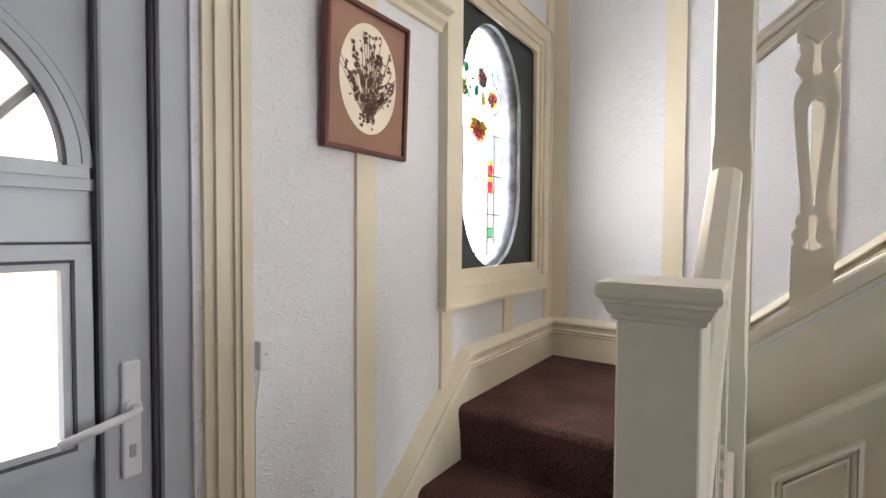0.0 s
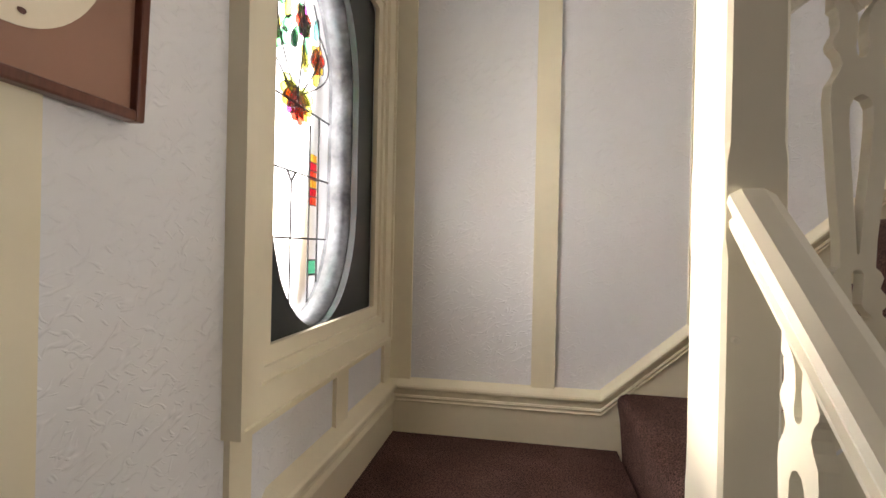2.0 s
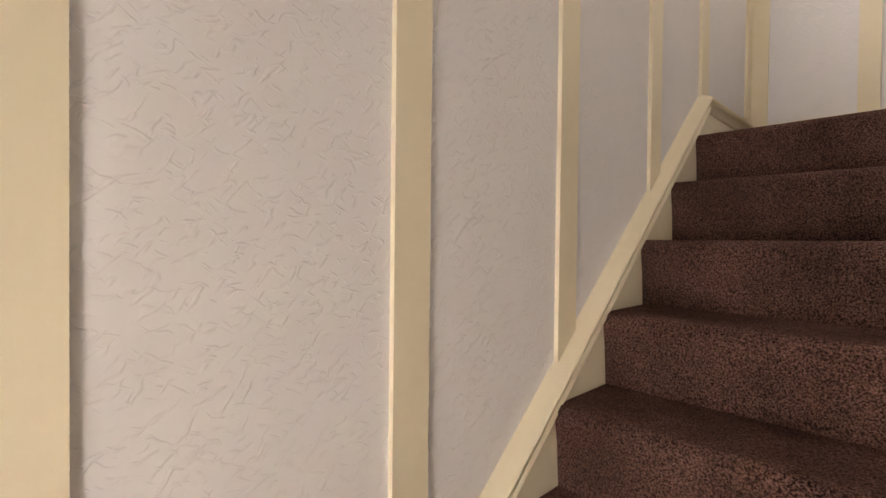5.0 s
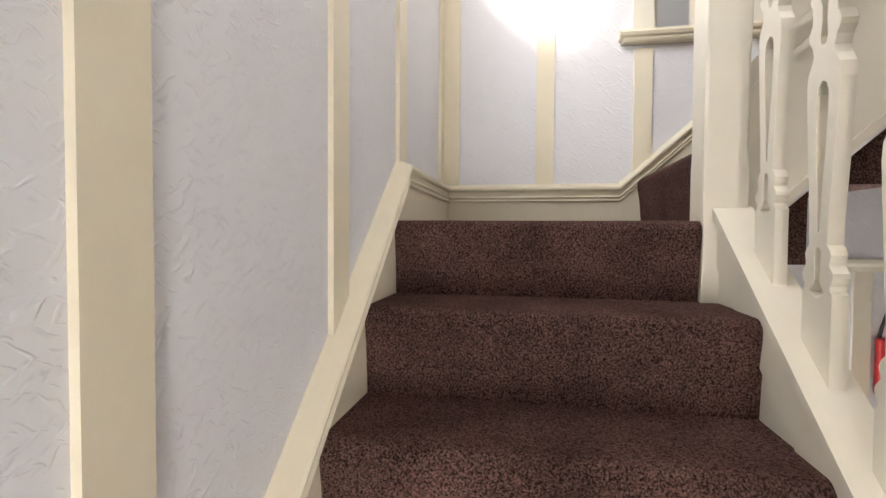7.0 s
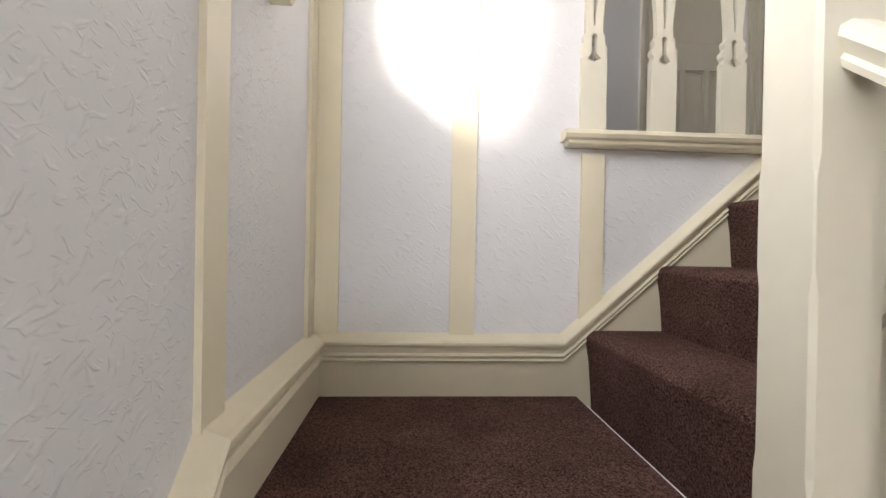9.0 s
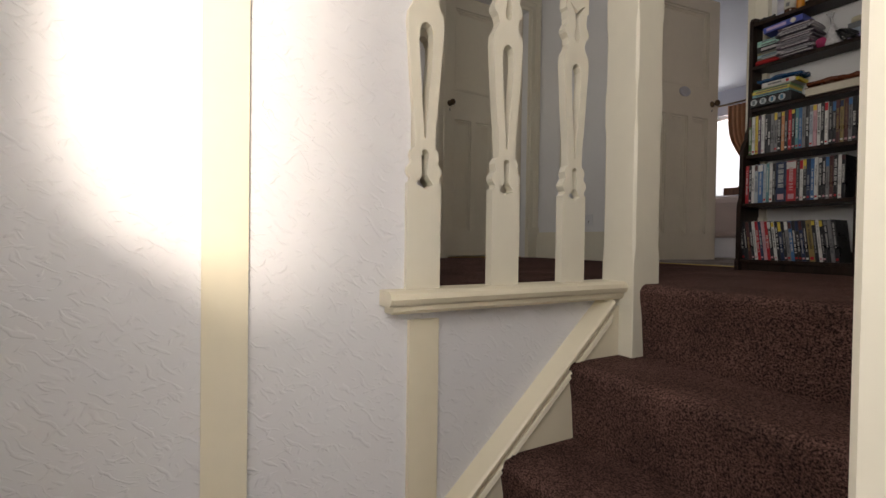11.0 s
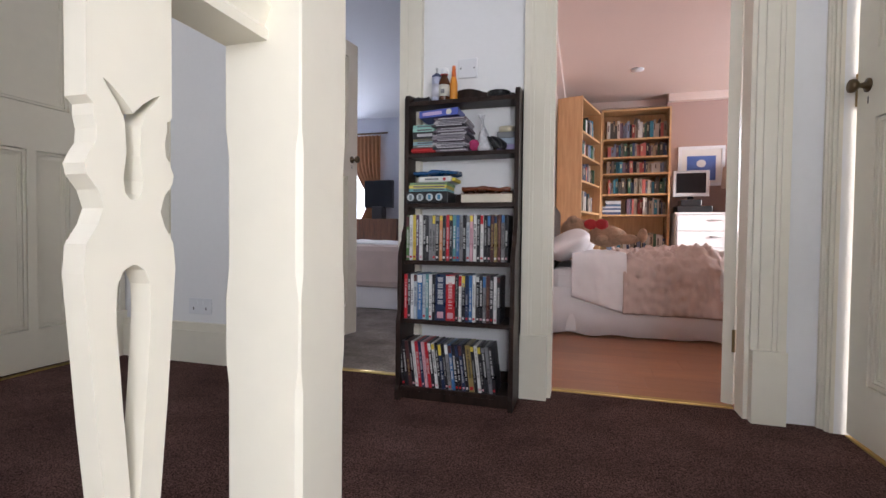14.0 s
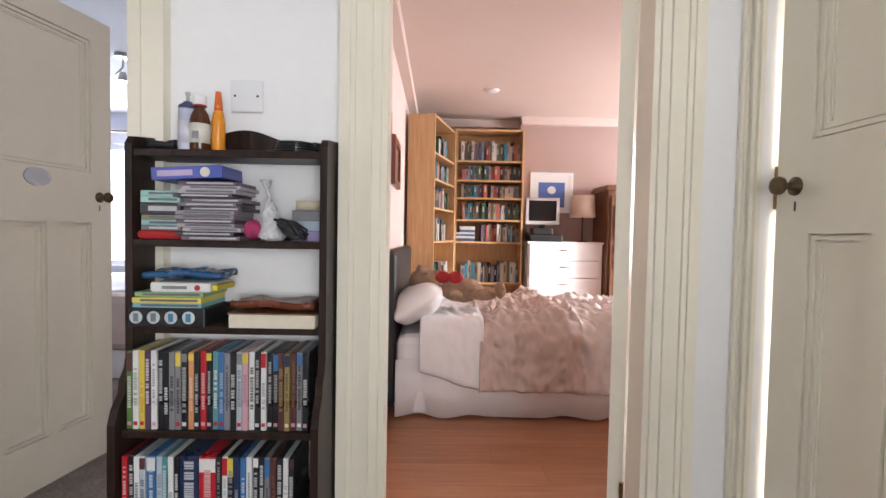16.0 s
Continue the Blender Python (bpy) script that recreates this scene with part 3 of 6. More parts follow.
def petal(cy, cz, a, length, width, col):
    pts = []
    for i in range(12):
        t = 2 * math.pi * i / 12
        u, v = length * (0.5 + 0.5 * math.cos(t)), width * 0.5 * math.sin(t) * (1.15 - 0.3 * math.cos(t))
        pts.append((cy + u * math.cos(a) - v * math.sin(a), cz + u * math.sin(a) + v * math.cos(a)))
    if all(inside(y, z) for y, z in pts):
        pane(pts, col)
        lead(pts + pts[:1], 0.0016)


YEL, ORA, RED, MAG, LIM, GRN, TEAL = (0.95, 0.72, 0.10), (0.95, 0.40, 0.05), (0.88, 0.06, 0.03), (0.62, 0.06, 0.32), (0.70, 0.85, 0.15), (0.10, 0.55, 0.20), (0.10, 0.52, 0.45)
for a, ln, wd, col in ((185, 0.10, 0.045, YEL), (208, 0.095, 0.05, ORA), (232, 0.085, 0.045, MAG), (258, 0.085, 0.05, RED), (285, 0.09, 0.052, RED), (312, 0.09, 0.05, ORA), (338, 0.10, 0.05, YEL), (4, 0.10, 0.045, LIM), (160, 0.09, 0.035, LIM)):
    petal(-0.630, 1.872, math.radians(a), ln, wd, col)
for cy, cz, cols in ((-0.60, 2.10, (RED, MAG, ORA)), (-0.78, 2.02, (YEL, LIM, ORA)), (-0.50, 2.02, (RED, ORA, YEL))):
    for i in range(6):
        petal(cy, cz, i * 1.05 + 0.3, 0.05, 0.036, cols[i % 3])
for i in range(26):
    cy, cz = rng.uniform(-0.84, -0.46), rng.uniform(1.93, 2.22)
    petal(cy, cz, rng.uniform(0.6, 2.6), rng.uniform(0.05, 0.085), 0.028, rng.choice((GRN, LIM, YEL, TEAL, GRN)))
for base, top, bend in ((-0.655, 2.2, -0.10), (-0.61, 2.18, 0.12), (-0.68, 2.15, -0.17), (-0.63, 2.22, 0.03), (-0.60, 2.1, 0.18)):
    lead([(base + bend * math.sin(t * math.pi * 0.8), 1.88 + (top - 1.88) * t) for t in [i / 14 for i in range(15)]], 0.0028)

# stair window above the middle flight (its sill and frame end show at the corner)
sw = thing("window_stair", "white-framed stair window with a moulded cream sill", "window", kind="structure")
part("window_frame", boxes((0.97, 1.05, -0.022, 0.0, 3.58, 5.08), (3.12, 3.20, -0.022, 0.0, 3.58, 5.08), (0.97, 3.20, -0.022, 0.0, 5.08, 5.16)), M_CREAM, sw)
part("window_sill", sweep([(0, 0), (0.05, 0), (0.062, 0.02), (0.062, 0.032), (0.085, 0.045), (0.085, 0.058), (0.10, 0.066), (0.11, 0.08), (0.105, 0.094), (0, 0.094)], [(0.95, 0, 3.486), (3.22, 0, 3.486)]), M_CREAM, sw)


def slot_board(y0, y1, x0, x1, z0, z1, cx, cz, rx, half, cap, n=64):
    """A board in the xz plane with an upright rounded slot: straight sides, elliptic ends."""
    bm = bmesh.new()
    rows = []
    for y in (y0, y1):
        outer, inner = [], []
        for k in range(n):
            a = 2 * math.pi * (k + 0.5) / n
            c, q = math.cos(a), math.sin(a)
            hx, hz = (x1 - cx) if c > 0 else (cx - x0), (z1 - cz) if q > 0 else (cz - z0)
            f = min(hx / max(abs(c), 1e-6), hz / max(abs(q), 1e-6))
            outer.append(bm.verts.new((cx + c * f, y, cz + q * f)))
            inner.append(bm.verts.new((cx + rx * c, y, cz + math.copysign(half - cap, q) + cap * q)))
        rows.append((outer, inner))
    (oa, ia), (ob, ib) = rows
    for k in range(n):
        m = (k + 1) % n
        for q in ((oa[k], oa[m], ia[m], ia[k]), (ob[k], ib[k], ib[m], ob[m]), (ia[k], ia[m], ib[m], ib[k]), (oa[k], ob[k], ob[m], oa[m])):
            bm.faces.new(q)
    return bm


# unseen mask board, added to round off the sun patch on the east wall
part("board", slot_board(0.03, 0.05, 1.054, 3.116, 3.604, 4.996, 2.37, 4.3, 0.70, 0.69, 0.36), M_PLAIN, sw, "unseen added white board whose oval cut-out rounds the sun patch")
pn = part("pane", box(1.05, 3.12, 0.118, 0.122, 3.6, 5.0), M_GLASS, sw)
pn.visible_shadow = False
# unseen window added around the landing fill lamp
lwn = thing("added_window_landing", "added unseen white-framed window for the landing fill light", "window", kind="structure")
part("window_frame", boxes((4.90, 4.95, -0.80, -0.75, L3 + 0.85, L3 + 2.05), (5.61, 5.66, -0.80, -0.75, L3 + 0.85, L3 + 2.05), (4.95, 5.61, -0.80, -0.75, L3 + 0.85, L3 + 0.90), (4.95, 5.61, -0.80, -0.75, L3 + 2.0, L3 + 2.05)), M_UPVC, lwn)
part("pane", box(4.95, 5.61, -0.777, -0.773, L3 + 0.90, L3 + 2.0), M_GLASS, lwn).visible_shadow = False
# ---- newels, balusters, rails ----
def newel_mesh(w, d, z0, z1, chamfers, c=0.0075):
    """A square post whose corners are cut away between stops."""
    bm = bmesh.new()
    levels = [(z0, 0.0)]
    for a, b in chamfers:
        levels += [(a - 0.035, 0.0), (a, c), (b, c), (b + 0.035, 0.0)]
    levels.append((z1, 0.0))
    rings = []
    for z, k in levels:
        k = max(k, 0.0025)
        pts = [(w / 2 - k, -d / 2), (w / 2, -d / 2 + k), (w / 2, d / 2 - k), (w / 2 - k, d / 2), (-w / 2 + k, d / 2), (-w / 2, d / 2 - k), (-w / 2, -d / 2 + k), (-w / 2 + k, -d / 2)]
        rings.append([bm.verts.new((x, y, z)) for x, y in pts])
    for a, b in zip(rings, rings[1:]):
        for i in range(8):
            bm.faces.new((a[i], a[(i + 1) % 8], b[(i + 1) % 8], b[i]))
    bm.faces.new(rings[0][::-1])
    bm.faces.new(rings[-1])
    return bm


def square_lathe(profile):
    """A square moulding: (half width, z) rings."""
    bm = bmesh.new()
    rings = [[bm.verts.new((sx * r, sy * r, z)) for sx, sy in ((-1, -1), (1, -1), (1, 1), (-1, 1))] for r, z in profile]
    for a, b in zip(rings, rings[1:]):
        for i in range(4):
            bm.faces.new((a[i], a[(i + 1) % 4], b[(i + 1) % 4], b[i]))
    bm.faces.new(rings[0][::-1])
    bm.faces.new(rings[-1])
    return bm


def newel(label, x0, x1, y0, y1, z0, z1, chamfers, cap=True):
    cx, cy, w, d = (x0 + x1) / 2, (y0 + y1) / 2, x1 - x0, y1 - y0
    nw = thing("newel_post", label, "newel post", "newel posts", (cx, cy, 0))
    part("post", newel_mesh(w, d, z0, z1, chamfers), M_IVORY, nw)
    if cap:
        h, z1 = w / 2, z1 + 0.006
        part("cap", square_lathe([(h + r * 0.44, z1 + v * 0.62) for r, v in [(0.002, -0.010), (0.012, -0.006), (0.014, 0.002), (0.024, 0.010), (0.032, 0.026), (0.038, 0.030), (0.038, 0.036), (0.048, 0.040), (0.051, 0.046), (0.051, 0.064), (0.046, 0.072), (-0.07, 0.076)]]), M_IVORY, nw)
    return nw


newel("square ivory newel post with a moulded cap at the stair foot", 0.873, 0.974, -1.928, -1.826, 0, 1.238, [])
newel("tall ivory newel post with stopped chamfers at the first turn", 0.895, 0.994, -1.04, -0.872, 0, 2.5, [(0.99, 1.42), (1.62, 2.3)])
for z in (1.28, 1.50):
    tagged(part("screw_cover", lathe([(0.0075, 0), (0.0075, 0.002), (0.004, 0.0035)], 14, pose(0.917, -1.04, z, 90, 0, 0)), M_IVORY), "small round painted plug on the newel post", "plug", "newel plugs")
newel("tall ivory newel post with stopped chamfers at the second turn", 2.735, 2.846, -1.005, -0.895, 1.9, 3.9, [(2.62, 2.88), (3.08, 3.7)])
newel("ivory newel post with stopped chamfers at the stair head", 3.615, 3.735, -1.738, -1.616, 3.1, 4.62, [(3.44, 3.80), (3.96, 4.12)])

newel("ivory newel post with stopped chamfers beside the top step", 2.785, 2.898, -1.70, -1.59, 3.1, 4.62, [(3.50, 3.86), (4.02, 4.3)])

OUTLINE = [(0.0, 0.0535), (0.255, 0.0535), (0.262, 0.054), (0.268, 0.046), (0.276, 0.045), (0.283, 0.052), (0.292, 0.056), (0.300, 0.054), (0.308, 0.046), (0.314, 0.041), (0.322, 0.044), (0.332, 0.047), (0.342, 0.042), (0.350, 0.032), (0.40, 0.034), (0.50, 0.045), (0.60, 0.054), (0.645, 0.058), (0.672, 0.055), (0.69, 0.042), (0.705, 0.036), (0.722, 0.042), (0.735, 0.054), (0.745, 0.056), (0.757, 0.050), (0.765, 0.044), (0.778, 0.043), (0.79, 0.046), (0.80, 0.046), (0.806, 0.0535), (1.0, 0.0535)]
HOLE = [(0.0, 0), (0.252, 0), (0.2521, 0.004), (0.262, 0.026), (0.268, 0.022), (0.276, 0.013), (0.285, 0.008), (0.325, 0.011), (0.338, 0.011), (0.345, 0.006), (0.346, 0), (0.372, 0), (0.373, 0.002), (0.42, 0.006), (0.52, 0.015), (0.60, 0.021), (0.63, 0.020), (0.645, 0.013), (0.65, 0.004), (0.651, 0), (0.715, 0), (0.716, 0.005), (0.722, 0.010), (0.735, 0.012), (0.76, 0.008), (0.79, 0.010), (0.805, 0.017), (0.82, 0.030), (0.826, 0.034), (0.8261, 0.0), (1.0, 0.0)]

TONGUE = [(0.0, 0.0), (0.800, 0.0), (0.812, 0.012), (0.822, 0.026), (0.826, 0.034), (0.8261, 0.0), (1.0, 0.0)]


def lerp(table, v):
    for (a, p), (b, q) in zip(table, table[1:]):
        if v <= b:
            return p + (q - p) * (v - a) / max(b - a, 1e-9)
    return table[-1][1]


def baluster_mesh(height, thick=0.038, slope=0.0, shift=0.0):
    """A flat board fretted into beads, a long teardrop and a tulip. Along x, standing on z = 0; the ends follow a slope; shift lowers the pattern."""
    bm = bmesh.new()
    levels = sorted({v for v, _ in OUTLINE + HOLE + TONGUE if 0.2 < v < 0.95})
    levels = [0.0 - shift] + [v for i, v in enumerate(levels) if i == 0 or v - levels[i - 1] > 5e-5] + [height - shift]
    rows = []
    for n, v in enumerate(levels):
        u = min(max(v, 0.0), 1.0)
        w, h, g = lerp(OUTLINE, u), lerp(HOLE, u), lerp(TONGUE, u)
        k = slope if n in (0, len(levels) - 1) else 0.0
        rows.append([[bm.verts.new((x, y, v + shift + k * x)) for y in (-thick / 2, thick / 2)] for x in (-w * 0.85, -h * 0.9, -g * 0.9, g * 0.9, h * 0.9, w * 0.85)] + [h, g])
    for a, b in zip(rows, rows[1:]):
        strips = [(0, 1), (4, 5)] + ([(2, 3)] if a[7] > 0 or b[7] > 0 else [])
        for i, j in strips:
            bm.faces.new((a[i][0], a[j][0], b[j][0], b[i][0]))
            bm.faces.new((a[i][1], b[i][1], b[j][1], a[j][1]))
        bm.faces.new((a[0][0], b[0][0], b[0][1], a[0][1]))
        bm.faces.new((a[5][0], a[5][1], b[5][1], b[5][0]))
        if a[6] > 0 or b[6] > 0:
            bm.faces.new((a[1][0], a[1][1], b[1][1], b[1][0]))
            bm.faces.new((a[4][0], b[4][0], b[4][1], a[4][1]))
            if a[7] > 0 or b[7] > 0:
                bm.faces.new((a[2][0], b[2][0], b[2][1], a[2][1]))
                bm.faces.new((a[3][0], a[3][1], b[3][1], b[3][0]))
    for r in (rows[0], rows[-1]):
        bm.faces.new((r[0][0], r[0][1], r[5][1], r[5][0]))
    return bm


def baluster(label, group, at, rz, height, slope=0.0, shift=0.0):
    ob = part("baluster", baluster_mesh(height, 0.027, slope, shift), M_IVORY)
    ob.matrix_basis = pose(*at, 0, 0, rz)
    return tagged(ob, label, "baluster", group)


# landing balustrade: ledge, three balusters, handrail
ledge = thing("balustrade_ledge", "cream moulded ledge under the landing balusters", "ledge", kind="structure")
part("board", sweep([(-0.034, 0.0), (0.052, 0.0), (0.064, 0.006), (0.070, 0.018), (0.066, 0.030), (0.052, 0.036), (-0.034, 0.036)], [(3.70, -0.832, 3.302), (3.70, -1.615, 3.302)]), M_CREAM, ledge)
part("bead", sweep([(0, 0), (0.044, 0), (0.052, 0.008), (0.052, 0.018), (0, 0.018)], [(3.70, -0.845, 3.284), (3.70, -1.615, 3.284)]), M_CREAM, ledge)
for y in (-0.940, -1.187, -1.438):
    baluster("flat ivory fretwork baluster with a teardrop opening", "landing balusters", (3.70, y, 3.338), 90, 0.93, 0.0, -0.010)
baluster("flat ivory fretwork baluster against the wall end", "landing balusters", (3.778, -0.972, L3), 90, 0.938)
RAIL = [(-0.034, 0.0), (0.034, 0.0), (0.036, 0.012), (0.030, 0.020), (0.034, 0.030), (0.040, 0.044), (0.036, 0.058), (0.018, 0.068), (-0.018, 0.068), (-0.036, 0.058), (-0.040, 0.044), (-0.034, 0.030), (-0.030, 0.020), (-0.036, 0.012)]


def handrail(label, a, b):
    ob = part("handrail", sweep(RAIL, [a, b]), M_IVORY)
    return tagged(ob, label, "handrail", "", "structure")


handrail("ivory moulded handrail over the landing balusters", (3.70, -0.85, 4.268), (3.70, -1.616, 4.268))


handrail("short ivory handrail along the landing edge", (2.40, -1.675, 4.268), (2.77, -1.675, 4.268))
for x in (2.50, 2.70):
    baluster("flat ivory fretwork baluster at the landing edge", "landing edge balusters", (x, -1.675, L3), 0, 0.94)


# middle flight: outer string, balusters, rail, panelled spandrel
def string2(x):
    return 1.061 + 0.801 * (x - 0.97)


def rail2(x):
    return 1.959 + 0.778 * (x - 1.142)


def slope_board(x0, x1, lo, hi, y0, y1):
    return prism([(x0, y0, string2(x0) + lo), (x1, y0, string2(x1) + lo), (x1, y0, string2(x1) + hi), (x0, y0, string2(x0) + hi)], (0, y1 - y0, 0))


string = thing("stair_string_middle", "ivory outer string with mouldings beside the middle flight", "stair string", kind="structure")
part("board", slope_board(0.98, 2.742, -0.30, -0.026, -0.985, -0.937), M_IVORY, string)
part("cap", slope_board(0.98, 2.742, -0.026, 0.0, -1.016, -0.918), M_IVORY, string)
part("cap_bead", slope_board(0.98, 2.742, -0.042, -0.026, -1.008, -0.985), M_IVORY, string)
part("cap_fillet", slope_board(0.98, 2.742, -0.056, -0.046, -0.998, -0.985), M_IVORY, string)
part("moulding", slope_board(0.98, 2.742, -0.335, -0.318, -1.018, -0.985), M_IVORY, string)
part("moulding", slope_board(0.98, 2.742, -0.350, -0.338, -1.002, -0.985), M_IVORY, string)
part("inner_face", slope_board(0.98, 2.742, -0.16, -0.026, -0.937, -0.931), M_IVORY, string)
for i in range(8):
    x = 1.130 + i * 0.2031
    baluster("flat ivory fretwork baluster on the sloping string", "stair balusters", (x, -0.976, string2(x)), 0, rail2(x) - string2(x), 0.79, -0.13)
handrail("sloping ivory moulded handrail beside the middle flight", (0.98, -0.962, rail2(0.98)), (2.742, -0.962, rail2(2.742)))
part("cable", tube([(0.992, -1.02, 0.02), (0.992, -1.02, 1.00), (1.0, -1.022, string2(1.0) - 0.064), (1.35, -1.0, string2(1.35) - 0.062), (1.6, -1.0, string2(1.6) - 0.062)], 0.0028, 6), M_UPVC, string, "thin white cable along the string")
sp = thing("spandrel_panelling", "ivory panelled boarding under the middle flight", "panelling", kind="structure")
part("backing", prism([(0.985, -0.965, 0.0), (0.985, -0.965, string2(0.985) - 0.28), (2.5, -0.965, string2(2.5) - 0.28), (3.69, -0.965, string2(2.5) - 0.28), (3.69, -0.965, 0.0)], (0, 0.02, 0)), M_IVORY, sp)


def loop_frame(bm, pts, w, y0, y1):
    """A mitred moulding round a polygon in the xz plane."""
    n = len(pts)
    c = Vector((sum(p[0] for p in pts) / n, sum(p[1] for p in pts) / n))
    inner = []
    for i in range(n):
        p, a, b = Vector(pts[i]), Vector(pts[i - 1]), Vector(pts[(i + 1) % n])
        d0, d1 = (p - a).normalized(), (b - p).normalized()
        n0, n1 = Vector((-d0.y, d0.x)), Vector((-d1.y, d1.x))
        if (c - p).dot(n0 + n1) < 0:
            n0, n1 = -n0, -n1
        k = (n0 + n1) / max(1 + n0.dot(n1), 0.2)
        inner.append(p + k * w)
    for i in range(n):
        j = (i + 1) % n
        add_prism(bm, [(pts[i][0], y0, pts[i][1]), (pts[j][0], y0, pts[j][1]), (inner[j].x, y0, inner[j].y), (inner[i].x, y0, inner[i].y)], (0, y1 - y0, 0))
    return bm


for x0, x1 in ((1.055, 1.247), (1.345, 1.62), (1.72, 2.0), (2.1, 2.38)):
    zt = lambda x: string2(x) - 0.45
    for e, wide, deep in ((0.0, 0.010, -1.000), (0.012, 0.012, -0.984), (0.027, 0.008, -0.993)):
        bm = bmesh.new()
        loop_frame(bm, [(x0 + e, 0.15 + e), (x1 - e, 0.15 + e), (x1 - e, zt(x1) - 1.9 * e), (x0 + e, zt(x0) - 0.55 * e)], wide, deep, -0.965)
        part("panel_moulding", bm, M_IVORY, sp)

# lower flight rail between the stair-foot newel and the first turn
lower = lambda y: 1.545 + (y + 1.052) * RISE / 0.26
handrail("short sloping ivory handrail at the stair foot", (0.933, -1.81, lower(-1.81) - 0.075), (0.933, -1.052, lower(-1.052) - 0.075))
st1 = thing("stair_string_lower", "ivory outer string of the lowest steps", "stair string", kind="structure")
part("board", prism([(0.925, -1.81, 0.0), (0.925, -1.81, 0.10), (0.925, -1.052, 0.10 + 0.758 * RISE / 0.26), (0.925, -1.052, 0.0)], (0.045, 0, 0)), M_IVORY, st1)
for y in (-1.66, -1.43, -1.20):
    z0 = 0.10 + (y + 1.81) * RISE / 0.26
    baluster("flat ivory fretwork baluster beside the lowest steps", "lower balusters", (0.945, y, z0), 90, 0.735, RISE / 0.26, -0.14)

# upper flight: west string, soffit, rail and its balusters
st3 = thing("stair_string_upper", "ivory outer string and boarded underside of the upper steps", "stair string", kind="structure")
up = lambda y: L2 + RISE + (-y - 0.92) * RISE / 0.242
part("board", prism([(2.80, -1.005, up(-1.005) - 0.36), (2.80, -1.005, up(-1.005) + 0.09), (2.80, -1.68, up(-1.68) + 0.09), (2.80, -1.68, up(-1.68) - 0.36)], (0.03, 0, 0)), M_IVORY, st3)
part("cap", prism([(2.775, -1.005, up(-1.005) + 0.09), (2.775, -1.005, up(-1.005) + 0.115), (2.775, -1.68, up(-1.68) + 0.115), (2.775, -1.68, up(-1.68) + 0.09)], (0.07, 0, 0)), M_IVORY, st3)
part("moulding", prism([(2.782, -1.005, up(-1.005) + 0.02), (2.782, -1.005, up(-1.005) + 0.045), (2.782, -1.68, up(-1.68) + 0.045), (2.782, -1.68, up(-1.68) + 0.02)], (0.018, 0, 0)), M_IVORY, st3)
part("lower_moulding", prism([(2.782, -1.005, up(-1.005) - 0.36), (2.782, -1.005, up(-1.005) - 0.33), (2.782, -1.68, up(-1.68) - 0.33), (2.782, -1.68, up(-1.68) - 0.36)], (0.018, 0, 0)), M_IVORY, st3)
part("soffit", prism([(2.81, -0.95, up(-0.95) - 0.38), (2.81, -0.95, up(-0.95) - 0.36), (2.81, -1.68, up(-1.68) - 0.36), (2.81, -1.68, up(-1.68) - 0.38)], (0.89, 0, 0)), M_PLAIN, st3)
handrail("sloping ivory moulded handrail beside the upper steps", (2.81, -1.005, up(-1.005) + 0.87), (2.81, -1.675, up(-1.675) + 0.87))
for y in (-1.16, -1.36, -1.56):
    baluster("flat ivory fretwork baluster beside the upper steps", "upper balusters", (2.81, y, up(y) + 0.115), 90, 0.765, -RISE / 0.242, -0.125)
structure("landing_support", box(2.80, 3.66, -0.93, -0.905, L1 + 1.45, L2 - 0.03), M_PLAIN, "plain boarding under the second quarter landing", "trim")

# ---- front door ----
fd = thing("door_front", "pale grey plastic front door with glazed arch and lower pane", "door", kind="structure")
DX = -0.06


def plate(y0, y1, z0, z1, x0, x1):
    return (x0, x1, y0, y1, z0, z1)


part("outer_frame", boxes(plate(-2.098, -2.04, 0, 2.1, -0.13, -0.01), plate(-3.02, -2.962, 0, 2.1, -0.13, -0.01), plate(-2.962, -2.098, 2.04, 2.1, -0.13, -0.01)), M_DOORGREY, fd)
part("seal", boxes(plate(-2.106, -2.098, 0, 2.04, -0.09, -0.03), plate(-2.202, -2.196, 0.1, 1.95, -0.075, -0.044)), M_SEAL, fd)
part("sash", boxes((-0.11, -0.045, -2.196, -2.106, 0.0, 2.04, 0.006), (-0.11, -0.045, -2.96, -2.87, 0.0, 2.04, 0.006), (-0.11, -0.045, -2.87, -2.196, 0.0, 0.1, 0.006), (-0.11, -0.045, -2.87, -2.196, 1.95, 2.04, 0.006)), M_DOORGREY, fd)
AY, AZ, AR = -2.53, 1.475, 0.288


def door_panel(n=40):
    """The inner panel with a half-round and a rectangular hole."""
    bm = boxes((-0.10, -0.07, -2.87, -2.202, 0.1, 0.93), (-0.10, -0.07, -2.87, -2.202, 1.295, AZ), (-0.10, -0.07, -2.245, -2.202, 0.93, 1.295))
    for i in range(n):
        a, b = math.pi * i / n, math.pi * (i + 1) / n
        pa, pb = (AY + AR * math.cos(a), AZ + AR * math.sin(a)), (AY + AR * math.cos(b), AZ + AR * math.sin(b))
        add_prism(bm, [(-0.10, pa[0], pa[1]), (-0.10, pb[0], pb[1]), (-0.10, pb[0], 1.95), (-0.10, pa[0], 1.95)], (0.03, 0, 0))
    add_box(bm, -0.10, -0.07, AY + AR, -2.202, AZ, 1.95)
    add_box(bm, -0.10, -0.07, -2.87, AY - AR, AZ, 1.95)
    return bm


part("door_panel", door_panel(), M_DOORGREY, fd)


